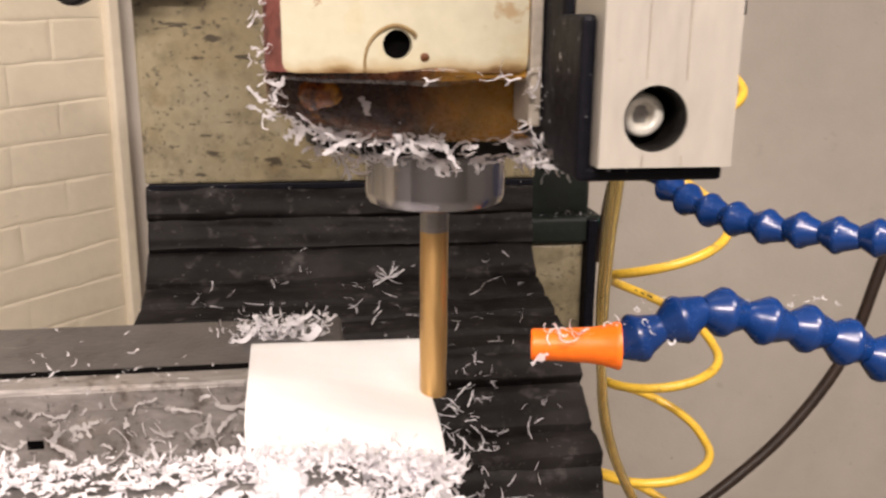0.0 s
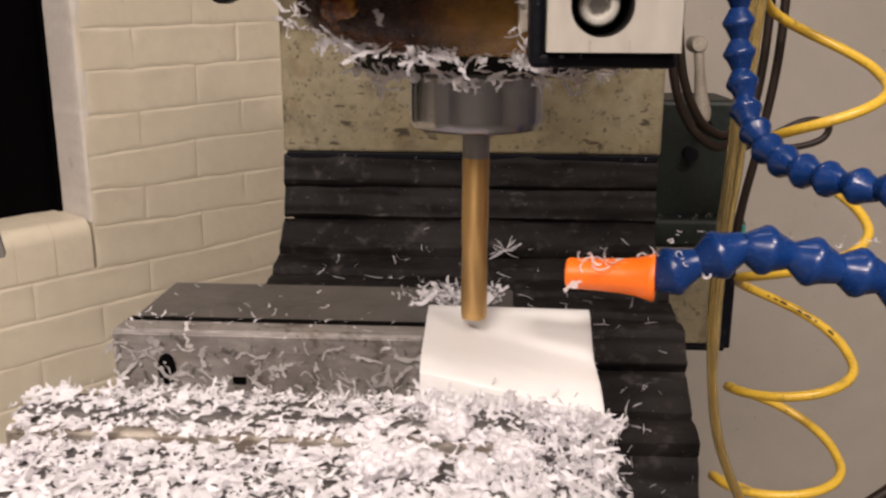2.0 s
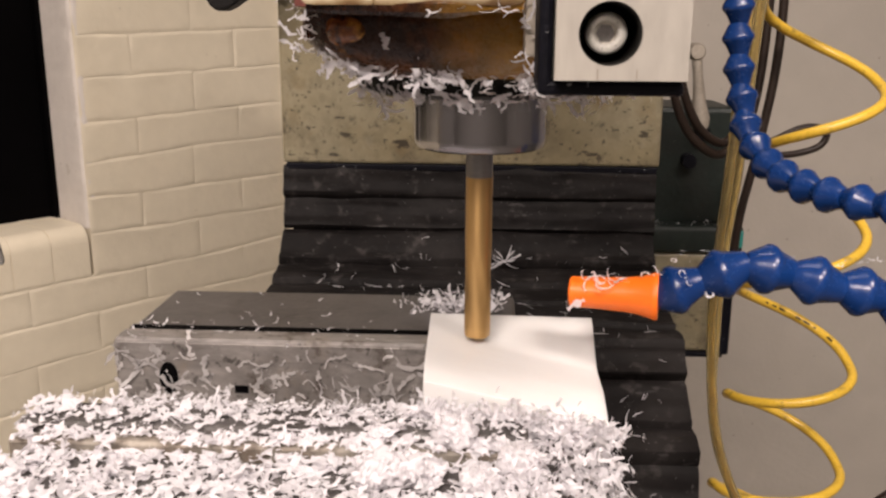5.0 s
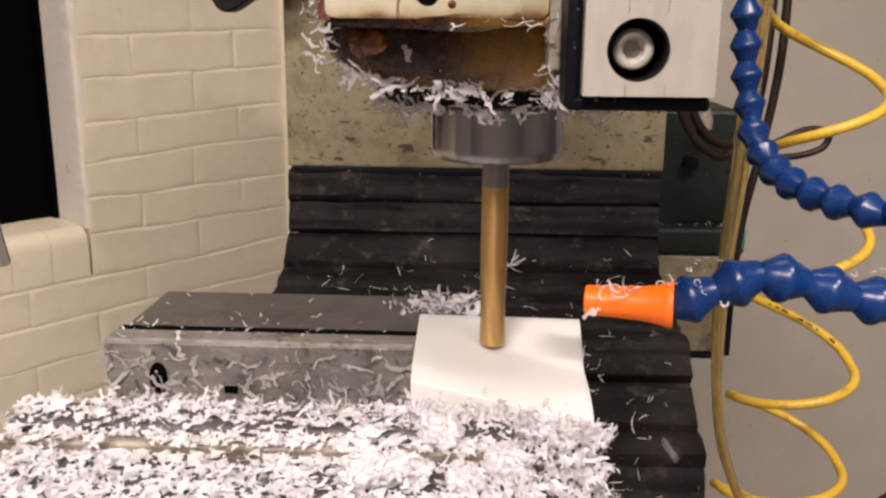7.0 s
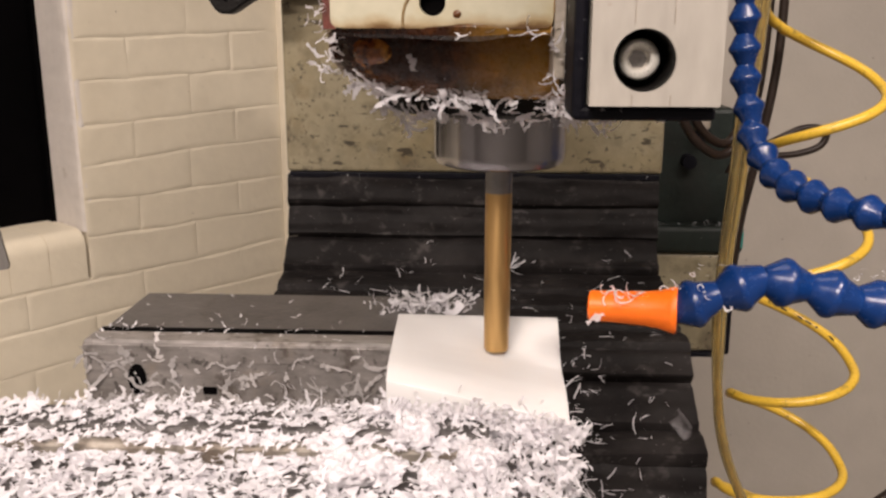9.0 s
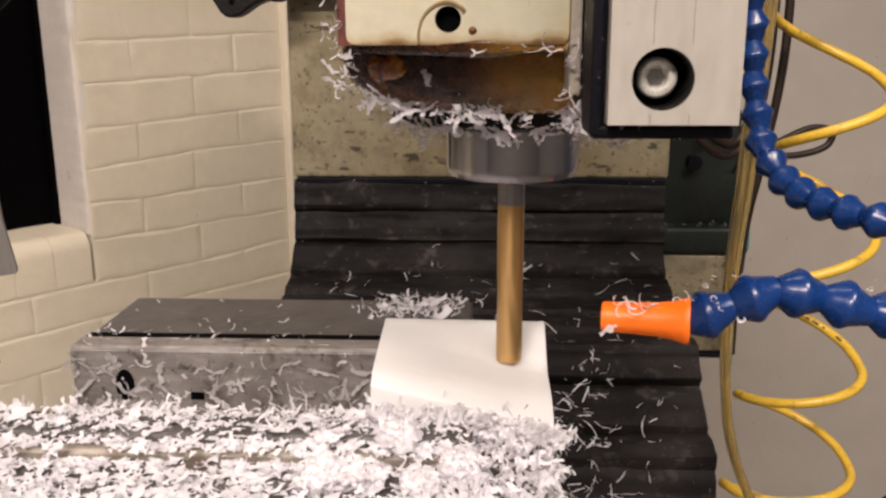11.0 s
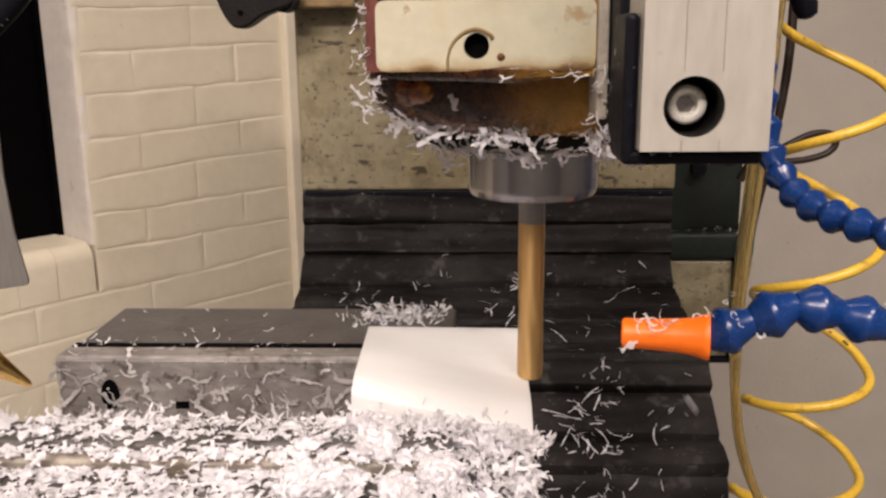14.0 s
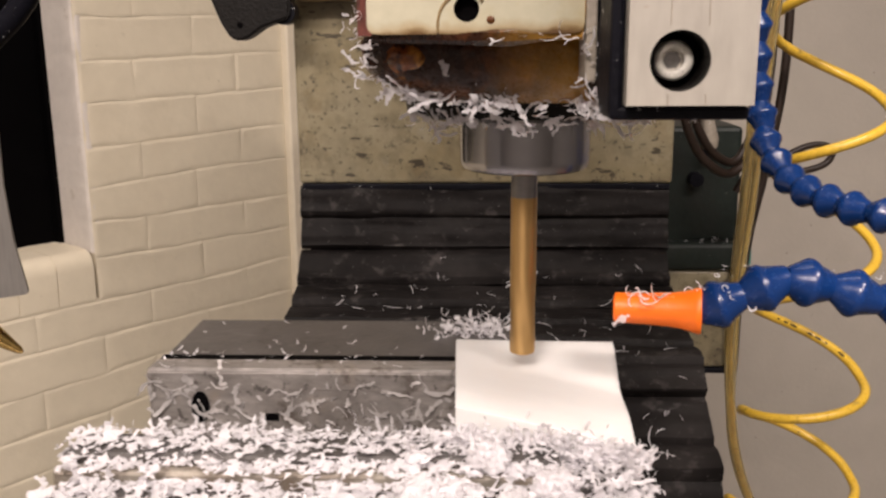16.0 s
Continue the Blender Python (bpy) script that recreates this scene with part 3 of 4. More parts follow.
def build_head():
    head = thing("milling_head", "stained cream milling machine head with rusty flange", "milling head")
    # broad stained plate that slides on the column
    part("slide_plate", block(-0.1686, 0.1402, 0.421, 0.47, -0.071, 0.34, bevel=0.0025), M_PANEL, head, "oil-stained cream sliding plate")
    part("slide_lip", block(-0.166, 0.138, 0.4195, 0.45, -0.0760, -0.0713, bevel=0.0006), M_BLACK, head, "black rubber lip")
    part("corner_bracket", block(-0.162, -0.116, 0.398, 0.4205, 0.076, 0.14, bevel=0.002), M_BRONZE, head, "oily bronze bracket")
    # ram and casting
    part("ram", block(-0.044, 0.046, -0.03, 0.42, 0.064, 0.2, bevel=0.006), M_PANEL, head)
    o = rounded_outline(-0.0505, 0.0505, -0.0715, 0.07, 0.012)
    part("casting", loft([(o, 0.046), (o, 0.18)]), M_MAROON, head, "maroon primed casting", smooth=True)
    lay = []
    for z, g, r in ((0.0262, 0.022, 0.02), (0.0285, 0.0145, 0.02), (0.0312, 0.0075, 0.018), (0.0340, 0.003, 0.015), (0.0375, 0.0005, 0.013), (0.0448, 0.0, 0.013), (0.0458, 0.001, 0.013)):
        lay.append((rounded_outline(-0.0515 + g, 0.0515 - g, -0.0585 + g * 0.4, 0.07 - g, r), z))
    part("flange", loft(lay), M_RUST, head, "rusty oil-soaked iron flange", smooth=True)
    part("seal_ring", spin(bmesh.new(), [(0.036, 0.019), (0.0415, 0.0205), (0.0425, 0.0262), (0.03, 0.0268)], 48), M_DARK, head, "black oily seal ring", smooth=True)
    # enamel face plates
    part("face_plate", plate_with_bore(-0.0457, 0.0119, 0.0462, 0.0646, -0.0762, -0.0715, -0.0192, 0.0527, 0.0034, 0.004, seg=160, rc=0.0024), M_FACE, head, "aged white enamel face plate")
    part("face_plate", block(-0.0457, 0.0119, -0.0752, -0.0715, 0.0662, 0.15, bevel=0.001), M_FACE, head, "aged white enamel face plate")
    # black disc paints the hole's inner shade
    part("bore", spin(bmesh.new(), [(0.0034, 0), (0.0034, 0.0005)], 24, along((-0.0192, -0.0723, 0.0527), (0, -1, 0))), M_VOID, head, "black disc for the shade in the hole")
    part("rust_seam", tube(bmesh.new(), [(-0.0445, -0.0728, 0.0462), (-0.03, -0.0740, 0.0458), (-0.015, -0.0736, 0.0460), (0.0, -0.0742, 0.0458), (0.0116, -0.0736, 0.0464)], 0.0021, n=90, seg=8, jitter=0.9), M_RUST, head, smooth=True)
    part("rust_seam", tube(bmesh.new(), [(-0.0452, -0.0733, 0.0654), (-0.015, -0.0738, 0.0653), (0.0116, -0.0735, 0.0655)], 0.0010, n=90, seg=8, jitter=0.9), M_RUST, head, smooth=True)
    part("rust_seam", tube(bmesh.new(), [(0.0112, -0.0750, 0.047), (0.0117, -0.0752, 0.052), (0.0116, -0.0750, 0.058), (0.0118, -0.0751, 0.064)], 0.0007, n=60, seg=8, jitter=1.0), M_RUST, head, smooth=True)
    part("cast_line", tube(bmesh.new(), [(-0.0268, -0.0763, 0.0466), (-0.0267, -0.0763, 0.0500), (-0.0256, -0.0763, 0.0532), (-0.0228, -0.0763, 0.0560), (-0.0192, -0.0763, 0.0570), (-0.0158, -0.0763, 0.0556), (-0.0150, -0.0763, 0.0545)], 0.0003, n=60, seg=6, jitter=1.2), M_BRONZE, head, "brown casting line round the hole")
    part("rust_spot", spin(bmesh.new(), [(0.0011, 0), (0.0008, 0.0003), (0.0002, 0.0004)], 14, along((-0.0128, -0.0762, 0.0498), (0, -1, 0))), M_RUST, head, smooth=True)
    part("boss", lump((-0.0372, -0.0560, 0.0402), (0.0058, 0.0042, 0.0046), 3), M_BOSS, head, "glossy orange-brown boss", smooth=True)
    part("plug", spin(bmesh.new(), [(0.0022, 0), (0.0022, 0.0018), (0.001, 0.003)], 16, along((0.0, -0.0752, 0.0675), (0, -1, 0))), M_MAROON, head, smooth=True)
    part("side_strip", block(0.0122, 0.0152, -0.0775, -0.06, 0.0335, 0.16, bevel=0.0006), M_LEVER, head, "grey metal side strip")
    part("shroud", block(0.0155, 0.0505, -0.094, -0.045, 0.0285, 0.17, bevel=0.002), M_BLACK, head, "black rubber shroud")
    # aluminium bar with a counterbored cap screw
    bar = part("aluminium_bar", plate_with_bore(0.0172, 0.0454, 0.0300, 0.16, -0.1172, -0.0965, 0.0287, 0.0398, 0.0067, 0.0120), M_ALU, head, "pale aluminium bar with counterbore")
    part("gasket", block(0.0140, 0.0456, -0.1135, -0.094, 0.0265, 0.0297, bevel=0.001), M_BLACK, bar, "black rubber gasket")
    part("gasket", block(0.0138, 0.0170, -0.1135, -0.094, 0.0268, 0.0600, bevel=0.0012), M_BLACK, bar, "black rubber gasket")
    for x in (0.0262, 0.0345):
        part("scribed_line", block(x, x + 0.0002, -0.1174, -0.117, 0.0475, 0.16), M_LEVER, bar)
        part("scribed_line", block(x, x + 0.0002, -0.1174, -0.117, 0.0301, 0.0325), M_LEVER, bar)
    # added dark sleeve and black floor disc paint the shade inside the counterbore
    part("bore_shade_sleeve", spin(bmesh.new(), [(0.00662, 0), (0.00662, 0.0113), (0.0064, 0.0113), (0.0064, 0.0)], 40, along((0.0287, -0.1054, 0.0398), (0, -1, 0)), caps=False), M_DARK, bar, "dark sleeve for the shade inside the counterbore", smooth=True)
    part("counterbore", spin(bmesh.new(), [(0.0064, 0), (0.0064, 0.0004)], 32, along((0.0287, -0.1053, 0.0398), (0, -1, 0))), M_VOID, bar, "counterbore floor coloured black for its shade")
    screw = spin(bmesh.new(), [(0.0046, 0), (0.0046, 0.0040), (0.0043, 0.0046), (0.0037, 0.0050), (0.0029, 0.0050), (0.0024, 0.0046), (0.0023, 0.0020), (0.0006, 0.0018)], 32, along((0.0287, -0.1056, 0.0398), (0, -1, 0)))
    # disc added to darken the recess, its shade set by colour
    part("socket", spin(bmesh.new(), [(0.0021, 0), (0.0021, 0.0003)], 6, along((0.0287, -0.1077, 0.0398), (0, -1, 0))), M_SHANK, bar, "grey hexagon disc darkening the socket")
    part("cap_screw", screw, M_SCREW, bar, "bright socket cap screw", smooth=True)
    knob = spin(bmesh.new(), [(0.0010, -0.0045), (0.0026, -0.0038), (0.0034, -0.001), (0.0034, 0.006), (0.0026, 0.0085), (0.0018, 0.009), (0.0018, 0.02)], 24, along((0.0700, -0.06, 0.0632), (-0.35, 0, 1)))
    part("knob", knob, M_BLACK, head, "small black clamp knob", smooth=True)
    part("knob_stem", block(0.0455, 0.0720, -0.066, -0.056, 0.0732, 0.0792, bevel=0.001), M_BLACK, head)
    # spindle nose
    chuck = part("chuck", spin(bmesh.new(), [(0.010, -0.0002), (0.0205, 0.0), (0.0222, 0.0008), (0.0229, 0.0024), (0.0230, 0.004), (0.0230, 0.0245)], 72), M_CHUCK, head, "turned steel collet chuck", smooth=True)
    return head, chuck


def build_cutter(head):
    bm = bmesh.new()
    seg, rings = 40, []
    for i in range(49):
        z = -0.0692 + 0.0588 * i / 48
        row = []
        for k in range(seg):
            a = 2 * math.pi * k / seg
            r = 0.00475 - 0.0005 * (0.5 + 0.5 * math.cos(4 * a + z * 190)) ** 3 * min(1, max(0.0, (-0.030 - z) / 0.012))
            if i == 0:
                r *= 0.95
            row.append(bm.verts.new((r * math.cos(a), r * math.sin(a), z)))
        rings.append(row)
    for a, b in zip(rings, rings[1:]):
        for k in range(seg):
            bm.faces.new((a[k], a[(k + 1) % seg], b[(k + 1) % seg], b[k]))
    bm.faces.new(rings[0][::-1])
    bm.faces.new(rings[-1])
    tool = part("end_mill", bm, M_GOLD, head, "gold coated end mill spinning in the chuck", smooth=True)
    part("shank", spin(bmesh.new(), [(0.0047, -0.0105), (0.0047, 0.0)], 32), M_SHANK, tool, "grey steel shank", smooth=True)
    return tool


def segmented_hose(name, keys, label, step=0.0160):
    hose = thing(name, label, "coolant hose", "blue coolant hoses")
    _, ln = curve_points(keys, 40)
    n = int(ln / step)
    pts, _ = curve_points(keys, n + 1)
    bm = spin(bmesh.new(), [(0.0040, -0.0012), (0.0050, 0.0), (0.0057, 0.0012), (0.0080, 0.0050), (0.0086, 0.0060), (0.0086, 0.0074), (0.0081, 0.0084), (0.0070, 0.0100), (0.0050, 0.0155), (0.0046, 0.0166)], 28)
    first = part("hose_segment", bm, M_BLUE, hose, smooth=True)
    rnd = random.Random(len(name))
    for i in range(n):
        ob = first if i == 0 else new("hose_segment", first.data)
        ob.parent = hose
        d = (pts[i + 1] - pts[i]).normalized() + Vector((rnd.gauss(0, 0.05), rnd.gauss(0, 0.05), rnd.gauss(0, 0.05)))
        ob.matrix_basis = along(pts[i], d)
    return hose


def build_hoses():
    upper = segmented_hose("coolant_hose", [(0.130, 0.20, 0.14), (0.1330, 0.195, 0.075), (0.1352, 0.195, 0.040), (0.1380, 0.192, 0.010), (0.1395, 0.180, -0.010), (0.1430, 0.160, -0.0245), (0.1500, 0.132, -0.0325), (0.1595, 0.108, -0.0345), (0.1722, 0.088, -0.0342), (0.183, 0.072, -0.0333), (0.194, 0.060, -0.0323), (0.2015, 0.052, -0.0310), (0.23, 0.025, -0.032)], "blue segmented coolant hose bent in an arc")
    lower = segmented_hose("coolant_hose", [(0.0612, -0.0145, -0.0488), (0.0710, -0.0145, -0.0460), (0.0838, -0.0145, -0.0388), (0.0975, -0.0145, -0.0368), (0.1110, -0.0145, -0.0412), (0.1270, -0.0145, -0.0450), (0.1430, -0.0150, -0.0505), (0.165, -0.016, -0.060), (0.20, -0.018, -0.068)], "blue segmented coolant hose with an orange nozzle", 0.0158)
    m = along((0.0622, -0.0145, -0.0487), Vector((-0.0325, 0.0075, -0.0008)))
    bm = spin(bmesh.new(), [(0.005, 0.0), (0.0080, 0.0002), (0.0083, 0.0012), (0.0078, 0.0026), (0.0067, 0.0065), (0.0061, 0.011), (0.0056, 0.020), (0.0054, 0.0298), (0.0049, 0.0304), (0.0030, 0.0304), (0.0028, 0.024)], 36, m)
    part("nozzle", bm, M_ORANGE, lower, "orange plastic nozzle", smooth=True)
    tip = thing("brass_nozzle", "small pointed polished brass air nozzle", "nozzle")
    ax = Vector((-0.80, -0.10, 0.60)).normalized()
    part("tip", spin(bmesh.new(), [(0.0004, 0), (0.0012, 0.0012), (0.0036, 0.012), (0.0040, 0.0135), (0.0040, 0.022)], 24, along((-0.1573, -0.0626, -0.0487), ax)), M_BRASS, tip, smooth=True)
    part("collar", spin(bmesh.new(), [(0.0055, 0.022), (0.0055, 0.030), (0.0045, 0.031), (0.0045, 0.09)], 6, along((-0.1573, -0.0626, -0.0487), ax)), M_BRASS, tip)
    return upper, lower, tip


PROFILE = ((0.420, -0.074, 1.0), (0.4185, -0.1, 0.95), (0.414, -0.126, 0.9), (0.392, -0.150, 0.8), (0.364, -0.1595, 0.65), (0.336, -0.1655, 0.5), (0.307, -0.171, 0.42), (0.278, -0.1745, 0.36),
           (0.264, -0.193, 0.34), (0.236, -0.2165, 0.32), (0.212, -0.2285, 0.30), (0.205, -0.262, 0.25), (0.17, -0.285, 0.1))


def build_bellows():
    bel = thing("bellows", "dusty black pleated rubber way cover", "bellows")
    pleats = []
    for i in range(len(PROFILE) - 1):
        (y0, z0, f0), (y1, z1, f1) = PROFILE[i], PROFILE[i + 1]
        d = Vector((0, y1 - y0, z1 - z0))
        out = Vector((0, d.z, -d.y)).normalized()
        if out.z < 0 and out.y > 0:
            out = -out
        if out.y > 0:
            out = Vector((0, -abs(out.y), abs(out.z)))
        # section of one fold: a recess, a rounded shoulder, a flat, a lip over the next fold
        ph = 2.4 * i + 1.1
        rise = (0.0030, 0.0030, 0.0032, 0.0034, 0.0034, 0.0034, 0.0040, 0.0062, 0.0048, 0.0060, 0.0048, 0.0055)[i]
        fold = [(-0.04, -0.4 * rise), (0.02, -0.3 * rise)]
        for k in range(1, 9):
            t = 0.85 * k / 8
            fold.append((t, rise * (k / 8) ** 0.8 + 0.0005 * math.sin(9 * t + ph) - 0.0010 * max(0, math.sin(6.3 * t + ph * 1.7)) ** 6))
        fold += [(0.88, 0.95 * rise), (0.91, 0.7 * rise), (0.96, 0.0), (1.0, -0.45 * rise)]
        nx = 44
        bm = bmesh.new()
        grid = []
        for k in range(nx + 1):
            x = -0.168 + 0.306 * k / nx
            sag = 0.0026 * noise.noise(Vector((x * 12, i * 3.7, 0))) + 0.0011 * noise.noise(Vector((x * 45, i * 1.7, 4)))
            flare = 0.0035 * noise.noise(Vector((i * 2.3, 7 if k > nx / 2 else 2, 1))) * abs(2 * k / nx - 1) ** 4
            row = []
            for t, h in fold:
                p = Vector((x + flare, y0, z0)) + d * (t + 0.07 * noise.noise(Vector((x * 11, i * 5.1, 2)))) + out * (h + sag + 0.0012 * noise.noise(Vector((x * 30, t * 6, i))))
                row.append(bm.verts.new(p))
            grid.append(row)
        for a, b in zip(grid, grid[1:]):
            for j in range(len(fold) - 1):
                bm.faces.new((a[j], a[j + 1], b[j + 1], b[j]))
        back = bmesh.ops.extrude_face_region(bm, geom=list(bm.faces))
        bmesh.ops.translate(bm, vec=-out * 0.0015, verts=[v for v in back["geom"] if isinstance(v, bmesh.types.BMVert)])
        ob = part("pleat", bm, M_BELLOWS, bel, smooth=True)
        pleats.append((ob, (f0 + f1) / 2))
    bm = bmesh.new()
    rows = []
    for y, z, _ in PROFILE:
        rows.append([bm.verts.new((x, y + 0.011, z - 0.009)) for x in (-0.163, 0.133)])
    for a, b in zip(rows, rows[1:]):
        bm.faces.new((a[0], a[1], b[1], b[0]))
    back = bmesh.ops.extrude_face_region(bm, geom=list(bm.faces))
    bmesh.ops.translate(bm, vec=(0, 0.002, -0.002), verts=[v for v in back["geom"] if isinstance(v, bmesh.types.BMVert)])
    part("backing", bm, M_BLACK, bel, "black backing sheet")
    return bel, pleats


# ---- vise, stock and swarf ----


def build_vise():
    vise = thing("machine_vise", "grey steel machine vise strewn with shavings", "vise")
    # fixed jaw behind
    bm = bmesh.new()
    box(bm, -0.1305, 0.0225, 0.0225, 0.0725, -0.16, -0.0785, bevel=0.0012)
    part("fixed_jaw", bm, M_IRON, vise, "dark steel fixed jaw")
    bm = bmesh.new()
    box(bm, -0.1325, 0.0235, 0.0062, 0.0185, -0.125, -0.0778, bevel=0.0018, seg=3)
    jaw = part("jaw_plate", bm, M_STEEL, vise, "ground steel jaw plate")
    part("step", block(-0.1322, 0.0232, 0.0060, 0.0065, -0.0865, -0.0795, bevel=0.0002), M_STEEL, jaw)
    # black filler strip gives the gap its shade by colour
    part("seam", block(-0.131, 0.0222, 0.0183, 0.0232, -0.12, -0.0781), M_VOID, vise, "black strip painted in for the shaded seam")
    # screw holes are flat black patches, shade by colour alone
    bm = spin(bmesh.new(), [(0.0036, 0), (0.0036, 0.0006)], 28, along((-0.1115, 0.0062, -0.0935), (0, -1, 0)) @ Matrix.Diagonal((1, 1.75, 1, 1)))
    part("screw_hole", bm, M_VOID, jaw, "black patch for the shade of a screw hole")
    part("screw_hole", block(-0.0858, -0.0806, 0.0056, 0.0063, -0.0990, -0.0962), M_VOID, jaw, "black patch for the shade of a screw hole")
    # sliding jaw in front
    part("sliding_plate", block(-0.1375, 0.0245, -0.0575, -0.0405, -0.15, -0.0835, bevel=0.0012), M_IRON, vise, "dark steel sliding jaw plate")
    part("jaw_edge", block(-0.1375, 0.0250, -0.0640, -0.0577, -0.15, -0.0862, bevel=0.0012), M_JAW, vise, "tan worn steel edge")
    part("carriage", block(-0.1365, 0.0470, -0.150, -0.0642, -0.15, -0.0905, bevel=0.003), M_IRON, vise, "dark steel sliding carriage")
    part("carriage_ledge", block(0.0255, 0.0468, -0.0640, -0.0400, -0.15, -0.0912, bevel=0.002), M_IRON, vise, "dark steel ledge")
    part("bed", block(-0.10, 0.0, -0.16, 0.10, -0.20, -0.1505, bevel=0.003), M_STEEL, vise, "dark steel vise bed")
    table = thing("mill_table", "plain grey steel milling table under the vise", "table")
    part("top", block(-0.11, 0.01, -0.15, 0.09, -0.25, -0.2005, bevel=0.002), M_STEEL, table)
    part("pedestal", block(-0.10, 0.0, -0.12, 0.08, -1.25, -0.2505), M_GREEN, table)
    return vise, table


def work_height(u, v):
    """Height of the stock's top: u runs from its plain end to its coved end, v from back to front."""
    left = -0.0706 - 0.0032 * max(0, (v - 0.82) / 0.18) ** 2.2
    a = min(1, v / 0.44)
    cove = -0.0712 - 0.0118 * a * a * (3 - 2 * a) - 0.0045 * max(0, (v - 0.72) / 0.28) ** 1.5
    k = u ** 1.08
    return left * (1 - k) + cove * k


def build_work():
    bm = bmesh.new()
    nu, nv = 36, 40
    x0, x1, y0, y1 = -0.0112, 0.0512, 0.0226, -0.0392
    top, low = [], []
    for i in range(nu + 1):
        u = i / nu
        rt, rb = [], []
        for j in range(nv + 1):
            v = j / nv
            x = x0 + 0.0016 * v * (1 - u) + (x1 - x0) * u
            y = y0 + (y1 - y0) * v
            rt.append(bm.verts.new((x, y, work_height(u, v))))
            rb.append(bm.verts.new((x, y, -0.130)))
        top.append(rt)
        low.append(rb)
    for i in range(nu):
        for j in range(nv):
            bm.faces.new((top[i][j], top[i + 1][j], top[i + 1][j + 1], top[i][j + 1]))
            bm.faces.new((low[i][j + 1], low[i + 1][j + 1], low[i + 1][j], low[i][j]))
    for i in range(nu):
        bm.faces.new((top[i + 1][0], top[i][0], low[i][0], low[i + 1][0]))
        bm.faces.new((top[i][nv], top[i + 1][nv], low[i + 1][nv], low[i][nv]))
    for j in range(nv):
        bm.faces.new((top[0][j], top[0][j + 1], low[0][j + 1], low[0][j]))
        bm.faces.new((top[nu][j + 1], top[nu][j], low[nu][j], low[nu][j + 1]))
    ob = part("plastic_block", bm, M_WORK, None, smooth=True)
    return tagged(ob, "white plastic block with a milled cove, clamped in the vise", "workpiece")


# matted clumps on the sliding jaw: place and radius
HEAPS = ((-0.0214, -0.0585, 0.0042), (0.0018, -0.0600, 0.0078), (0.0220, -0.0700, 0.0080), (-0.0190, -0.0790, 0.0088), (-0.0108, -0.0765, 0.0074), (0.0092, -0.0815, 0.0065), (-0.0049, -0.0740, 0.0052))


def build_swarf():
    rnd = random.Random(11)
    carried = []
    # thick litter on the sliding jaw
    def bed(x, y):
        if x > 0.0250:
            return -0.0900
        return -0.0830 if y > -0.0575 else (-0.0858 if y > -0.064 else -0.0898)

    def on_clump(x, y):
        return any(math.hypot(x - cx, y - cy) < 0.75 * r for cx, cy, r in HEAPS)

    spots = []
    for _ in range(2700):
        x, y = rnd.uniform(-0.1395, 0.0505), rnd.uniform(-0.150, -0.0385)
        if x > -0.0112 and y > -0.0430 or on_clump(x, y):
            continue
        if y > -0.0575 and rnd.random() < 0.12 or -0.0655 < y < -0.0565 and x < 0.0 and rnd.random() < 0.25:
            continue
        heap = noise.noise(Vector((x * 45, y * 45, 3)))
        if noise.noise(Vector((x * 120, y * 160, 8))) < -0.09 and rnd.random() < 0.85:
            continue
        flat = 0.5 if y > -0.05 else 1.0
        spots.append(((x, y, bed(x, y) + flat * (abs(rnd.gauss(0, 0.0013)) + 0.003 * max(0, heap) * rnd.random())), (rnd.gauss(0, 0.15), rnd.gauss(0, 0.15) - 0.12, 1), rnd.uniform(0.6, 1.2) * (0.85 if y > -0.05 else 1)))
    carried.append(shavings("plastic_shavings", spots, 1, "thick litter of white plastic shavings on the sliding jaw", width=(0.0008, 0.0034), length=(0.003, 0.0085), curl=1.5, lift=0.17))
    # torn flakes lying among the strips, with bare patches between them
    spots = []
    for _ in range(3900):
        x, y = rnd.uniform(-0.1385, 0.030), rnd.uniform(-0.150, -0.0415)
        if x > -0.0112 and y > -0.0450 or noise.noise(Vector((x * 130, y * 170, 8))) < -0.16 and rnd.random() < 0.9:
            continue
        if on_clump(x, y) or -0.0650 < y < -0.0570 and x < 0.0 and rnd.random() < 0.15:
            continue
        heap = max(0, noise.noise(Vector((x * 60, y * 60, 3))))
        spots.append(((x, y, bed(x, y) + 0.0006 + abs(rnd.gauss(0, 0.0008)) + 0.003 * heap * rnd.random()), (rnd.gauss(0, 0.16), rnd.gauss(0, 0.16) - 0.10, 1), rnd.uniform(0.6, 1.15) * (0.75 if y > -0.0575 else 1)))
    for _ in range(230):
        spots.append(((rnd.uniform(-0.137, 0.012), rnd.uniform(-0.0668, -0.0560), -0.0850 + abs(rnd.gauss(0, 0.0006))), (rnd.gauss(0, 0.2), -0.35, 1), rnd.uniform(0.5, 0.95)))
    carried.append(flakes("plastic_flakes", spots, 13, "torn white plastic flakes on the sliding jaw"))
    # matted clumps of fine fibres: a soft core with loose ends on it
    spots = []
    core = bmesh.new()
    for k, (cx, cy, r) in enumerate(HEAPS):
        base = bed(cx, cy)
        ball = bmesh.ops.create_icosphere(core, subdivisions=4, radius=1)["verts"]
        for v in ball:
            q = v.co.copy()
            grow = 0.78 + 0.34 * noise.noise(q * 1.5 + Vector((5 * k, 0, 0))) + 0.20 * noise.noise(q * 4 + Vector((0, 3 * k, 0))) + 0.10 * noise.noise(q * 11)
            v.co = Vector((cx + r * grow * q.x, cy + r * grow * q.y, base + 0.55 * r + 0.75 * r * grow * q.z))
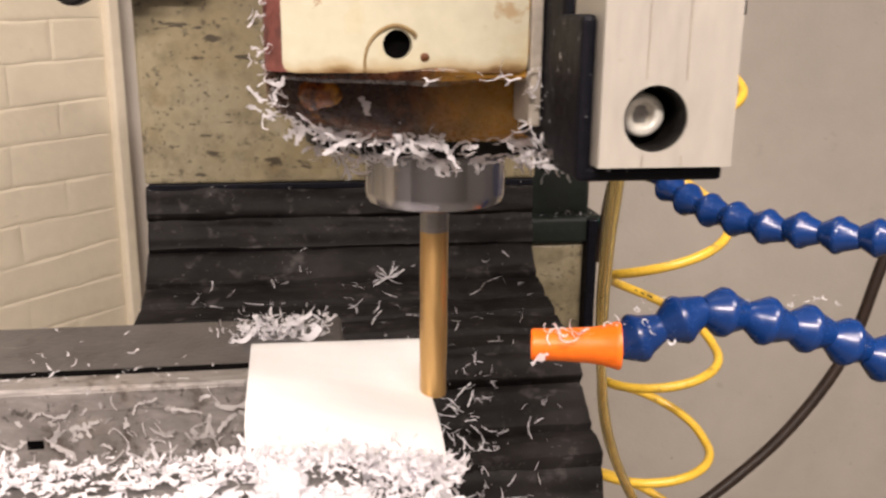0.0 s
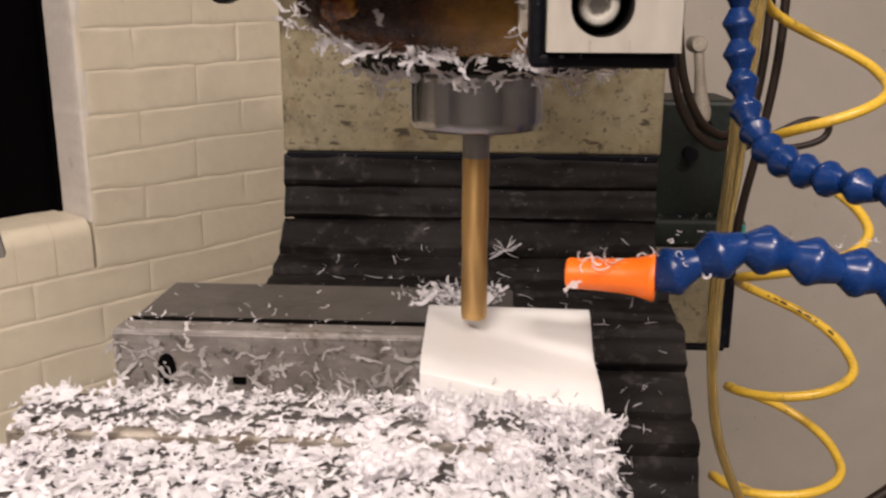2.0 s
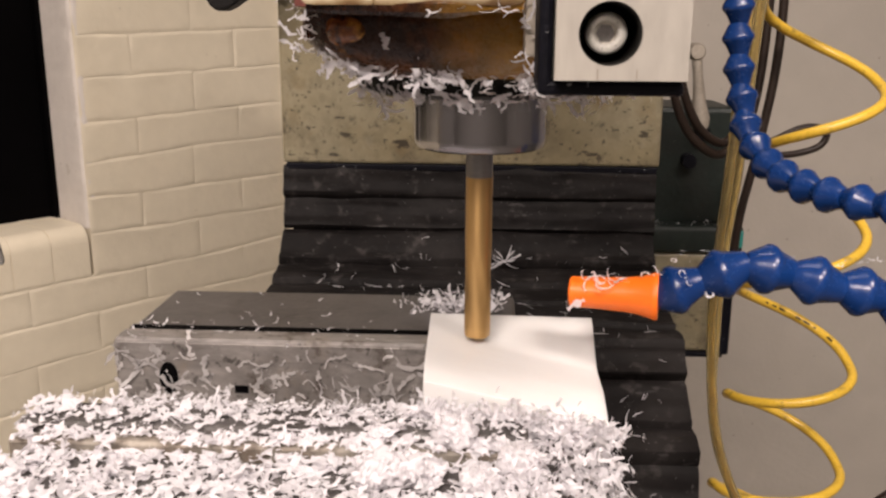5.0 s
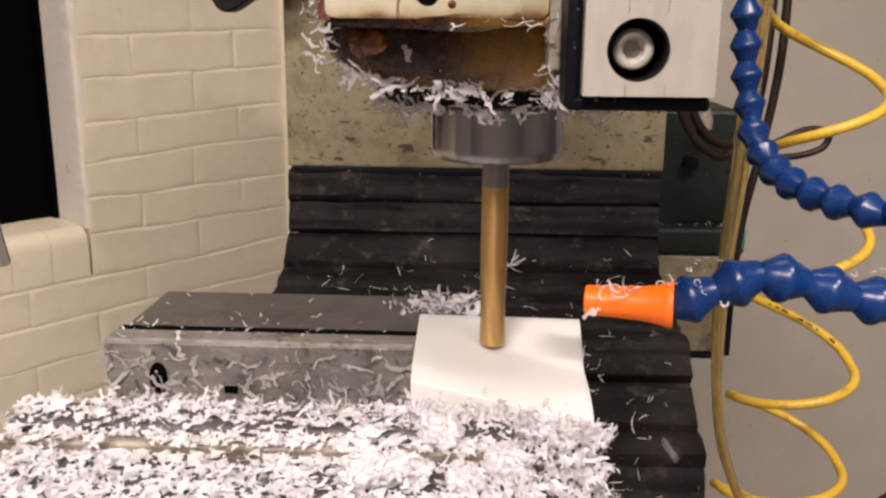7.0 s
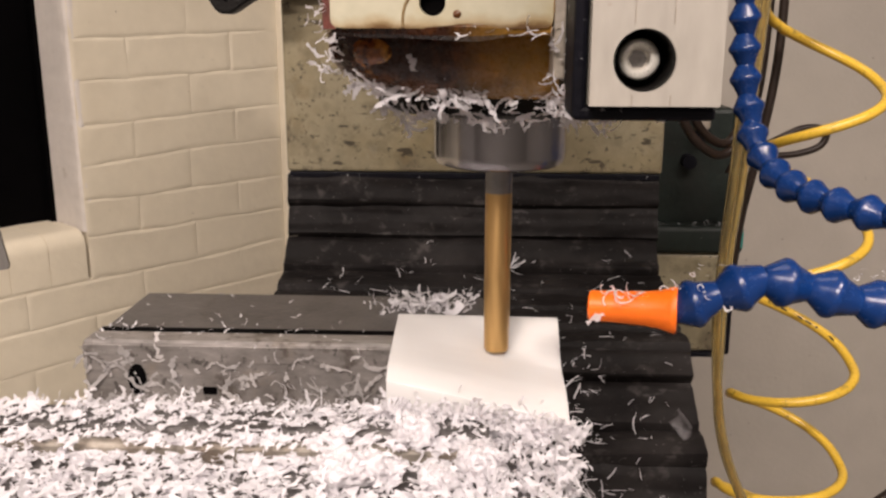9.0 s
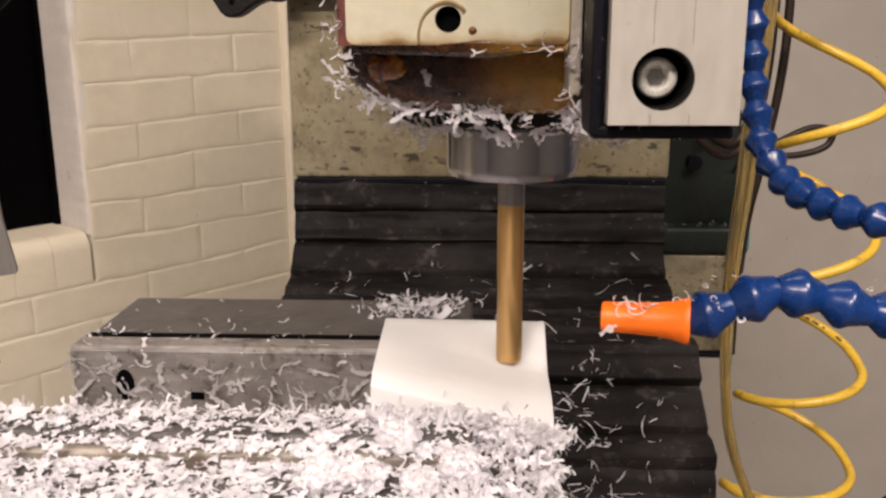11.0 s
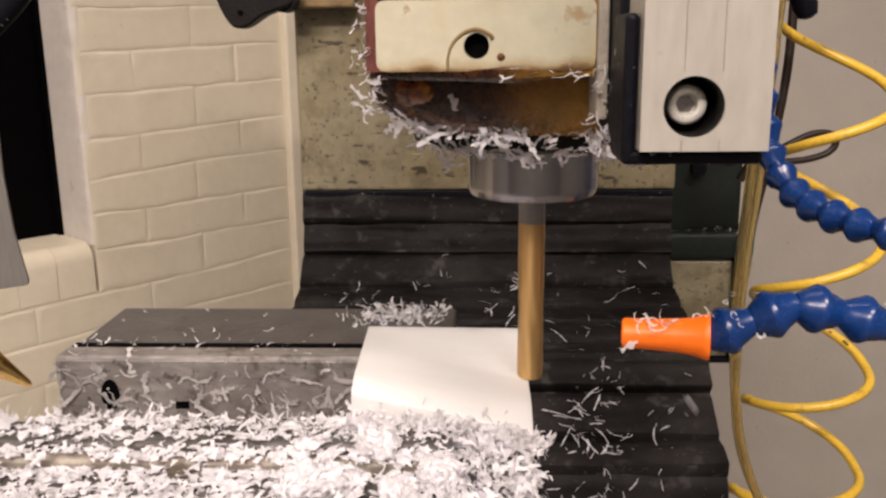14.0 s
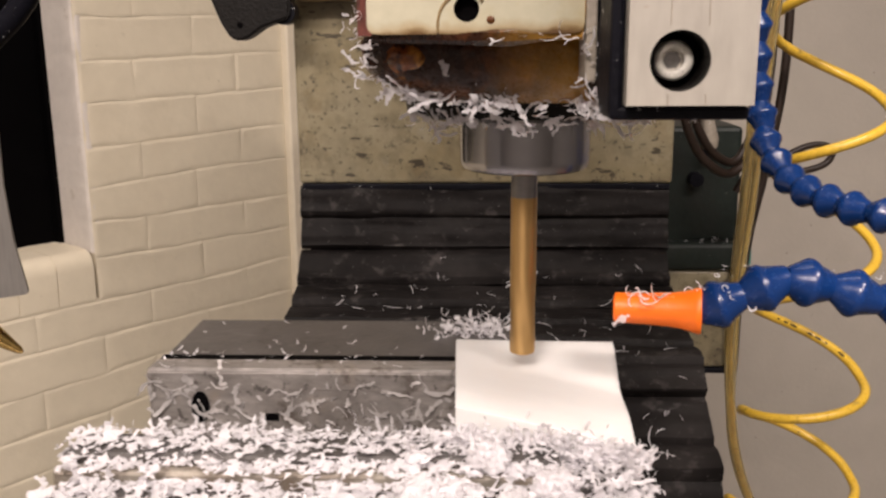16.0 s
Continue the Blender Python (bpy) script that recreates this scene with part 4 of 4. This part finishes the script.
        for _ in range(int(15000 * r)):
            q = Vector((rnd.gauss(0, 1), rnd.gauss(0, 1) - 0.4, abs(rnd.gauss(0, 1)))).normalized()
            spots.append(((cx + 0.80 * r * q.x, cy + 0.80 * r * q.y, base + 0.55 * r + 0.62 * r * q.z), q, rnd.uniform(0.4, 0.9)))
    for f in core.faces:
        f.smooth = True
    clumps = part("fibre_clumps", core, M_FLUFF)
    carried.append(tagged(clumps, "soft matted clumps of white plastic fibres on the jaw", "shavings", kind="stuff"))
    carried.append(shavings("plastic_shavings", spots, 2, "loose white plastic shavings on matted clumps", width=(0.0008, 0.0026), length=(0.002, 0.006), curl=2.2, material=M_FLUFF, lift=0.35))
    # on the front of the stock and along its foot
    spots = []
    for _ in range(700):
        x = rnd.uniform(-0.012, 0.054)
        y = rnd.uniform(-0.050, -0.037)
        drop = min(1, max(0, (x - 0.0225) / 0.006))
        top = min(-0.0788, work_height(min(1, max(0, (x + 0.0112) / 0.0624)), 1.0) + 0.0002)
        spots.append(((x, y, rnd.uniform(-0.0905, top) if y > -0.043 else -0.083 - 0.0062 * drop + 0.003 * rnd.random()), (rnd.gauss(0, 0.5), -0.7, 0.7), rnd.uniform(0.5, 1.0)))
    for _ in range(260):
        spots.append(((0.0485 + abs(rnd.gauss(0, 0.0025)), rnd.uniform(-0.145, -0.036), rnd.uniform(-0.115, -0.086)), (1, rnd.gauss(0, 0.4), 0.3), rnd.uniform(0.6, 1.1)))
    for _ in range(480):
        x, y = rnd.uniform(0.018, 0.052), rnd.uniform(-0.125, -0.044)
        spots.append(((x, y, -0.0905 + 0.0085 * rnd.random() ** 1.6), (rnd.gauss(0, 0.6), rnd.gauss(0, 0.6) - 0.3, 0.6), rnd.uniform(0.6, 1.2)))
    carried.append(shavings("plastic_shavings", spots, 3, "white plastic shavings clinging to the jaw's end", width=(0.0005, 0.0022), length=(0.003, 0.0080), curl=2.4, lift=0.6))
    # heap behind the stock on the fixed jaw
    spots = []
    for _ in range(190):
        x = rnd.gauss(-0.002, 0.012)
        x = min(0.0175, max(-0.027, x if rnd.random() < 0.6 else rnd.uniform(-0.02, 0.0175)))
        y = rnd.uniform(0.046, 0.0715)
        spots.append(((x, y, -0.0780 + abs(rnd.gauss(0, 0.0016))), (0, 0, 1), rnd.uniform(0.6, 1.1)))
    carried.append(shavings("plastic_shavings", spots, 4, "heap of white plastic shavings on the fixed jaw", width=(0.0006, 0.0022), length=(0.003, 0.008), curl=1.8, lift=0.3))
    # stray strips on the jaws
    spots = []
    for _ in range(62):
        spots.append(((rnd.uniform(-0.129, -0.02), rnd.choice((rnd.uniform(0.007, 0.070), rnd.uniform(0.010, 0.026))), -0.0775), (0, 0, 1), rnd.uniform(0.4, 0.8)))
    carried.append(shavings("plastic_shavings", spots, 5, "stray white shavings lying on the fixed jaw", width=(0.0007, 0.0020), length=(0.003, 0.0075), curl=1.2, lift=0.1, bend=0.8))
    spots = []
    for _ in range(125):
        x = -0.131 + 0.119 * rnd.random()
        spots.append(((x, 0.0057, rnd.uniform(-0.105, -0.083)), (0, -1, 0.1), rnd.uniform(0.5, 1.2)))
    carried.append(shavings("plastic_shavings", spots, 14, "greyish translucent plastic shavings stuck to the jaw plate", width=(0.0005, 0.0024), length=(0.004, 0.0120), curl=0.7, material=M_FILM, lift=0.08, bend=1.3))
    # curls that stand up behind the sliding jaw
    spots = []
    for _ in range(190):
        spots.append(((rnd.uniform(-0.134, -0.013), rnd.uniform(-0.0425, -0.034), rnd.uniform(-0.090, -0.0815)), (rnd.gauss(0, 0.5), -1, rnd.gauss(0, 0.3)), rnd.uniform(0.5, 1.0)))
    carried.append(shavings("plastic_shavings", spots, 16, "curled white shavings standing up behind the sliding jaw", width=(0.0006, 0.0022), length=(0.004, 0.010), curl=2.0, lift=0.3, run=(0.5, 0, 1), bend=1.2))
    # in the gap between the jaws
    spots = []
    for _ in range(500):
        spots.append(((rnd.uniform(-0.134, 0.02), rnd.uniform(-0.041, -0.012), -0.099 + rnd.gauss(0, 0.003)), (0, 0, 1), rnd.uniform(0.6, 1.1)))
    carried.append(shavings("plastic_shavings", spots, 6, "white shavings heaped between the jaws", lift=0.5))
    return carried


def build_head_swarf():
    rnd = random.Random(23)
    spots = []
    # strips caught round the seal ring and along the flange's lower slope
    for _ in range(230):
        a = rnd.uniform(-2.75, -0.35)
        if noise.noise(Vector((a * 5, 3, 1))) < rnd.uniform(-0.4, 0.3):
            continue
        spots.append(((0.0425 * math.cos(a), 0.0425 * math.sin(a) - 0.0012, 0.0198 + rnd.gauss(0, 0.0009)), (math.cos(a) + rnd.gauss(0, 0.3), math.sin(a), rnd.gauss(0, 0.5)), rnd.uniform(0.35, 0.9)))
    for _ in range(190):
        t = rnd.random()
        if noise.noise(Vector((t * 9, 5, 2))) < rnd.uniform(-0.3, 0.45) and t > 0.25:
            continue
        x = -0.0475 + 0.063 * t
        z = 0.0268 + 0.0085 * max(0, 1 - 3.6 * t) ** 1.2 + rnd.gauss(0, 0.0009)
        spots.append(((x, -0.0545 + 0.004 * (abs(2 * t - 1) ** 3) + rnd.gauss(0, 0.001), z), (rnd.gauss(0, 0.4), -1, rnd.gauss(0, 0.5)), rnd.uniform(0.35, 0.85)))
    for _ in range(26):
        spots.append(((-0.0495 + rnd.gauss(0, 0.0012), -0.060 + rnd.gauss(0, 0.003), rnd.uniform(0.034, 0.048)), (-0.6, -1, rnd.gauss(0, 0.3)), rnd.uniform(0.3, 0.6)))
    for _ in range(34):
        spots.append(((-0.0515 + rnd.gauss(0, 0.0008), -0.066 + rnd.gauss(0, 0.003), rnd.uniform(0.046, 0.078)), (-1, -0.6, rnd.gauss(0, 0.3)), rnd.uniform(0.25, 0.5)))
    for _ in range(38):
        spots.append(((rnd.uniform(0.0105, 0.0165), -0.0790 + rnd.gauss(0, 0.003), 0.024 + 0.022 * rnd.random() ** 1.3), (rnd.gauss(0, 0.5), -1, rnd.gauss(0, 0.4)), rnd.uniform(0.35, 0.75)))
    for _ in range(9):
        spots.append(((rnd.uniform(-0.02, 0.012), -0.0768, 0.0452 + rnd.gauss(0, 0.0006)), (0, -0.5, 1), rnd.uniform(0.25, 0.6)))
    for _ in range(26):
        spots.append(((rnd.uniform(0.014, 0.046), -0.105 + rnd.uniform(0, 0.02), 0.0262), (rnd.gauss(0, 0.5), -0.3, -1), rnd.uniform(0.3, 0.8)))
    spots.append(((-0.0287, -0.0580, 0.040), (0, -1, 0), 0.9))
    fringe = shavings("plastic_shavings", spots, 7, "fringe of white shavings hanging from the rusty flange", width=(0.0007, 0.0026), length=(0.005, 0.0140), curl=2.0, lift=0.22, run=(1, 0, -0.12), bend=1.1)
    spots = []
    for _ in range(18):
        t = rnd.random()
        spots.append(((0.036 + 0.026 * t, -0.0105 - 0.0065 * t, -0.0437 + 0.0038 * t * t), (rnd.gauss(0, 0.5), -0.7, 0.8), rnd.uniform(0.5, 1.0)))
    tip = shavings("plastic_shavings", [((0.0368, -0.0142, -0.0502), (0, -1, 0.2), 1.0)], 21, "flat white flake stuck to the nozzle's tip", width=(0.0022, 0.0024), length=(0.0066, 0.0068), curl=0.2, lift=0.0, run=(0.6, 0, 0.8))
    for _ in range(12):
        spots.append(((0.066 + rnd.gauss(0, 0.003), -0.019, -0.043 + rnd.gauss(0, 0.003)), (0, -0.6, 1), 0.7))
    for _ in range(22):
        spots.append(((rnd.uniform(0.066, 0.14), -0.0155, rnd.uniform(-0.036, -0.032)), (0, -0.3, 1), 0.35))
    on_nozzle = shavings("plastic_shavings", spots, 8, "thin white shavings clinging to the orange nozzle", width=(0.0006, 0.0011), length=(0.005, 0.012), curl=1.5, lift=0.4, bend=3.0)
    return [fringe, on_nozzle, tip]


def build_bellows_swarf():
    rnd = random.Random(31)
    spots = []
    for _ in range(210):
        i = rnd.choices(range(2, 11), (2, 4, 5, 6, 7, 8, 9, 9, 9))[0]
        (y0, z0, _), (y1, z1, _) = PROFILE[i], PROFILE[i + 1]
        t = rnd.uniform(0.2, 0.95)
        out = Vector((0, z1 - z0, y0 - y1)).normalized()
        if out.y > 0:
            out = -out
        x = rnd.uniform(-0.16, 0.13) if i < 7 else (rnd.uniform(0.03, 0.125) if rnd.random() < 0.5 else rnd.uniform(0.035, 0.075))
        p = Vector((x, y0 + (y1 - y0) * t, z0 + (z1 - z0) * t)) + out * 0.0052
        spots.append((p, out, rnd.uniform(0.5, 1.2)))
    far = shavings("plastic_shavings", spots, 9, "scattered thin white shavings on the bellows", width=(0.0004, 0.0010), length=(0.005, 0.016), curl=1.0, lift=0.12, bend=0.5)
    spots = [((0.0155, 0.384, -0.1432), (0.25 * math.cos(a), -1, 0.25 * math.sin(a)), 1.0) for a in (0.2, 0.7, 1.1, 1.6, 2.0, 2.9, 3.4, 3.8, 4.6, 5.1, 5.5)]
    star = shavings("plastic_shavings", spots, 10, "star-shaped tuft of white shavings on the bellows", width=(0.0008, 0.0013), length=(0.010, 0.015), curl=0.4, lift=0.1, bend=0.5)
    spots = [((rnd.uniform(0.17, 0.27), rnd.uniform(0.636, 0.66), -0.1675), (0, 0, 1), rnd.uniform(0.5, 1.0)) for _ in range(40)]
    shavings("plastic_shavings", spots, 12, "small white shavings on the green ledge", width=(0.0008, 0.002), length=(0.002, 0.006))
    return [far, star]


# seconds of leaving, place passed 0.3 s later, length, width
FLIGHTS = [(2.72, (0.060, -0.02, -0.085), 0.007, 0.0022), (3.7, (0.0822, -0.0300, -0.0985), 0.006, 0.002), (6.7, (0.0600, -0.0300, -0.1006), 0.007, 0.002), (7.20, (0.0395, -0.03, -0.0922), 0.0085, 0.0018), (7.21, (0.0514, -0.03, -0.0935), 0.0085, 0.0030), (8.20, (0.1062, -0.0300, -0.0979), 0.008, 0.0022), (8.7, (0.0640, -0.0300, -0.0919), 0.006, 0.002),
           (11.2, (0.0798, -0.0300, -0.0994), 0.007, 0.0015), (11.2, (-0.0124, 0.1000, -0.0800), 0.009, 0.004), (11.7, (0.0387, -0.0200, -0.0859), 0.008, 0.0026), (12.7, (-0.0118, 0.1000, -0.0754), 0.012, 0.004), (13.72, (0.062, -0.03, -0.095), 0.007, 0.0026)]


def build_flying_shavings():
    """Single shavings that lie on the heap behind the stock until the air jet takes them."""
    out = []
    for k, (_, _, ln, w) in enumerate(FLIGHTS):
        bm = bmesh.new()
        rows = []
        for j in range(7):
            a = (j - 3) / 3
            p = Vector((a * ln / 2, 0, 0.22 * ln * a * a))
            ww = w * (0.5 - 0.18 * abs(a) + 0.06 * math.sin(5 * j + k))
            rows.append((bm.verts.new(p - Vector((0, ww, 0))), bm.verts.new(p + Vector((0, ww, 0.0003 * j)))))
        for a, b in zip(rows, rows[1:]):
            bm.faces.new((a[0], a[1], b[1], b[0]))
        back = bmesh.ops.extrude_face_region(bm, geom=list(bm.faces))
        bmesh.ops.translate(bm, vec=(0, 0, -0.0002), verts=[v for v in back["geom"] if isinstance(v, bmesh.types.BMVert)])
        ob = part("flying_shaving", bm, M_CHIP, None, smooth=True)
        out.append(tagged(ob, "curled white plastic shaving blown away by the air jet", "shaving", "flying shavings"))
    return out


def flight_rows(k):
    t0, (px, py, pz), _, _ = FLIGHTS[k]
    hx, hy, hz = -0.016 + 0.0025 * k, 0.040 + 0.006 * (k % 5), -0.0762
    rows = [(t, pose(hx + x, hy, hz, 0, 0, 40 * k)) for t, x in SLIDE if t < t0 - 0.05]
    i = max(j for j in range(len(SLIDE)) if SLIDE[j][0] < t0)
    (ta, xa), (tb, xb) = SLIDE[i], SLIDE[i + 1]
    x0 = hx + xa + (xb - xa) * (t0 - ta) / (tb - ta)
    rows.append((t0, pose(x0, hy, hz, 0, 0, 40 * k)))
    rows.append((t0 + 0.15, pose(px - 0.055, (hy + py) / 2, max(-0.060, pz + 0.01), 40, 30, 40 * k + 20)))
    for n in range(5):
        d = 0.1 * n
        rows.append((t0 + 0.3 + d, pose(px + 0.25 * d, py - 0.05 * d, pz - 0.28 * d - 3.0 * d * d, 60 + 35 * n, 40, 40 * k + 30 * n)))
    rest = pose(px + 0.40, py - 0.04, -1.2485, 180, 0, 40 * k + 150)
    rows += [(t0 + 1.1, rest), (16, rest)]
    return rows


# ---- cables and small things round the machine ----


def build_lines():
    turns = ((0.3130, 0.1193), (0.2158, 0.0632), (0.3121, -0.0073), (0.2280, -0.0555), (0.3114, -0.1223), (0.2148, -0.1728), (0.3132, -0.2432), (0.2139, -0.2717), (0.3136, -0.3383), (0.2070, -0.3572), (0.3173, -0.4461), (0.2084, -0.4672))
    keys = []
    for i, ((xa, za), (xb, zb)) in enumerate(zip(turns, turns[1:])):
        for k in range(8):
            a = math.pi * k / 8
            keys.append(((xa + xb) / 2 + (xa - xb) / 2 * math.cos(a), 0.43 + (-0.048 if i % 2 == 0 else 0.048) * math.sin(a), za + (zb - za) * k / 8))
    coil = part("air_hose", tube(bmesh.new(), keys, 0.0041, n=420, seg=10), M_YELLOW, None, smooth=True)
    tagged(coil, "coiled yellow plastic air hose", "air hose")
    pts, _ = curve_points(keys, 420)
    run = [i for i, q in enumerate(pts[:-1]) if 0.249 < q.x < 0.309 and -0.243 < q.z < -0.177 and pts[i + 1].x > q.x]
    for k, i in enumerate(run[::2]):
        if k % 4 == 3:
            continue
        d = (pts[i + 1] - pts[i]).normalized()
        face = Vector((-0.25, -0.85, 0.35))
        face = (face - d * face.dot(d)).normalized()
        side = d.cross(face)
        half = 0.0011 + 0.0010 * ((k * 7) % 3)
        bm = box(bmesh.new(), -half, half, -0.0008, 0.0008, 0.0037, 0.0043)
        bmesh.ops.transform(bm, matrix=Matrix((d, side, face)).transposed().to_4x4(), verts=bm.verts)
        bmesh.ops.translate(bm, vec=pts[i], verts=bm.verts)
        part("printed_mark", bm, M_CABLE, coil, "worn dark printed mark")
    pipe = part("drain_tube", tube(bmesh.new(), [(0.178, 0.3, 0.13), (0.1695, 0.3, 0.054), (0.1652, 0.3, -0.056), (0.1622, 0.3, -0.112), (0.1615, 0.3, -0.169), (0.1695, 0.3, -0.243), (0.190, 0.3, -0.302), (0.235, 0.3, -0.38)], 0.0036, n=80, seg=16, bore=0.68), M_TUBE, None, smooth=True)
    tagged(pipe, "aged yellowish clear plastic drain tube", "tube", "drain tubes")
    pipe = part("drain_tube", tube(bmesh.new(), [(0.1855, 0.302, 0.13), (0.1770, 0.302, 0.054), (0.1715, 0.303, -0.056), (0.1670, 0.304, -0.112), (0.1660, 0.306, -0.169), (0.1700, 0.308, -0.243), (0.1902, 0.308, -0.302), (0.2352, 0.308, -0.38)], 0.0033, n=80, seg=16, bore=0.68), M_TUBE, None, smooth=True)
    tagged(pipe, "thin aged clear plastic tube beside another", "tube", "drain tubes")
    loops = (
        [(0.146, 0.47, 0.14), (0.1480, 0.47, 0.058), (0.1555, 0.47, -0.008), (0.170, 0.475, -0.046), (0.190, 0.48, -0.066), (0.2065, 0.49, -0.071), (0.225, 0.5, -0.06)],
        [(0.155, 0.475, 0.14), (0.1565, 0.475, 0.058), (0.1635, 0.475, -0.004), (0.178, 0.48, -0.040), (0.196, 0.49, -0.058), (0.214, 0.50, -0.060), (0.232, 0.51, -0.03)],
        [(0.2530, 0.515, 0.1471), (0.2557, 0.515, 0.0593), (0.2536, 0.515, -0.0028), (0.2450, 0.515, -0.0671), (0.2338, 0.515, -0.1314), (0.2295, 0.515, -0.1849)],
        [(0.2448, 0.525, 0.1470), (0.2464, 0.525, 0.0593), (0.2432, 0.525, -0.0135), (0.2336, 0.525, -0.0670), (0.2218, 0.525, -0.0938)],
    )
    for k in loops:
        ob = part("cable", tube(bmesh.new(), k, 0.0040, n=60, seg=10), M_CABLE, None, smooth=True)
        tagged(ob, "brown-black rubber cable hanging in a loop", "cable", "cables behind the hoses")
    loop = [(0.240, 0.55, -0.080), (0.27, 0.56, -0.068), (0.30, 0.564, -0.055), (0.3215, 0.566, -0.058), (0.318, 0.566, -0.072), (0.295, 0.564, -0.080), (0.262, 0.56, -0.082)]
    ob = part("cable", tube(bmesh.new(), loop, 0.0034, n=60, seg=10), M_CABLE, None, smooth=True)
    tagged(ob, "small end loop of brown-black cable", "cable", "cables behind the hoses")
    long = [(0.52, 0.45, -0.06), (0.4836, 0.45, -0.168), (0.4576, 0.45, -0.261), (0.4065, 0.45, -0.340), (0.3400, 0.45, -0.402), (0.27, 0.45, -0.45), (0.2, 0.46, -0.5)]
    ob = part("cable", tube(bmesh.new(), long, 0.0055, n=60, seg=12), M_CABLE, None, smooth=True)
    tagged(ob, "thick black cable sweeping down before the wall", "cable")
    # sheet steel corner, black bracket and hose beside the head
    bm = bmesh.new()
    pts = ((-0.352, 0.02), (-0.3532, -0.051), (-0.3502, -0.0915), (-0.3438, -0.1275), (-0.3455, -0.1303), (-0.3640, -0.1332), (-0.45, -0.142), (-0.45, 0.02))
    f = bm.faces.new([bm.verts.new((x, 0.293, z)) for x, z in pts])
    ext = bmesh.ops.extrude_face_region(bm, geom=[f])
    bmesh.ops.translate(bm, vec=(0, 0.002, 0), verts=[v for v in ext["geom"] if isinstance(v, bmesh.types.BMVert)])
    tagged(part("sheet_guard", bm, M_GUARD), "corner of a thin grey sheet steel guard", "guard")
    bracket = thing("bracket", "black plastic bracket with a small hole", "bracket")
    bm = bmesh.new()
    pts = ((-0.235, 0.13), (-0.2205, 0.082), (-0.2120, 0.060), (-0.2055, 0.0495), (-0.1990, 0.0472), (-0.1925, 0.0492), (-0.1800, 0.0575), (-0.160, 0.0640), (-0.157, 0.13))
    f = bm.faces.new([bm.verts.new((x, 0.3675, z)) for x, z in pts])
    ext = bmesh.ops.extrude_face_region(bm, geom=[f])
    bmesh.ops.translate(bm, vec=(0, 0.02, 0), verts=[v for v in ext["geom"] if isinstance(v, bmesh.types.BMVert)])
    bmesh.ops.bevel(bm, geom=list(bm.edges), offset=0.0015, segments=2, affect="EDGES")
    part("arm", bm, M_DARK, bracket, smooth=True)
    # hole drawn as a black disc in place of its shade
    part("hole", spin(bmesh.new(), [(0.0022, 0), (0.0022, 0.0004)], 20, along((-0.1975, 0.3674, 0.0590), (0, -1, 0))), M_VOID, bracket)
    part("pivot", spin(bmesh.new(), [(0.008, 0), (0.0095, 0.002), (0.0095, 0.018)], 24, along((-0.166, 0.39, 0.0685), (0, -1, 0))), M_BLACK, bracket, smooth=True)
    hose = part("black_hose", tube(bmesh.new(), [(-0.28, 0.29, 0.14), (-0.318, 0.293, 0.082), (-0.352, 0.295, 0.048), (-0.42, 0.3, 0.0)], 0.008, n=40, seg=12), M_BLACK, None, smooth=True)
    tagged(hose, "black rubber hose before the dark window", "hose")


build_room()
build_lights()
build_column()
HEAD_OB, CHUCK = build_head()
TOOL = build_cutter(HEAD_OB)
UPPER, LOWER, TIP = build_hoses()
BELLOWS, PLEATS = build_bellows()
VISE, TABLE = build_vise()
WORK = build_work()
SWARF = build_swarf()
HEAD_SWARF = build_head_swarf()
BELLOWS_SWARF = build_bellows_swarf()
build_lines()
build_brick_wall()
FLYING = build_flying_shavings()


def motions():
    for ob in (HEAD_OB, UPPER, LOWER, TIP, *HEAD_SWARF):
        walk(ob, [(t, pose(0, 0, h)) for t, h in HEAD])
    for ob in (CHUCK, TOOL):
        walk(ob, [(k / FPS, pose(0, 0, 0, 0, 0, -80 * k)) for k in range(16 * FPS + 1)])
    for ob, share in PLEATS:
        walk(ob, [(t, pose(0, 0, h * share)) for t, h in HEAD])
    for ob, share in zip(BELLOWS_SWARF, (0.4, 0.85)):
        walk(ob, [(t, pose(0, 0, h * share)) for t, h in HEAD])
    for ob in (VISE, TABLE, WORK, *SWARF):
        walk(ob, [(t, pose(x, 0, 0)) for t, x in SLIDE])
    for k, ob in enumerate(FLYING):
        walk(ob, flight_rows(k))


motions()
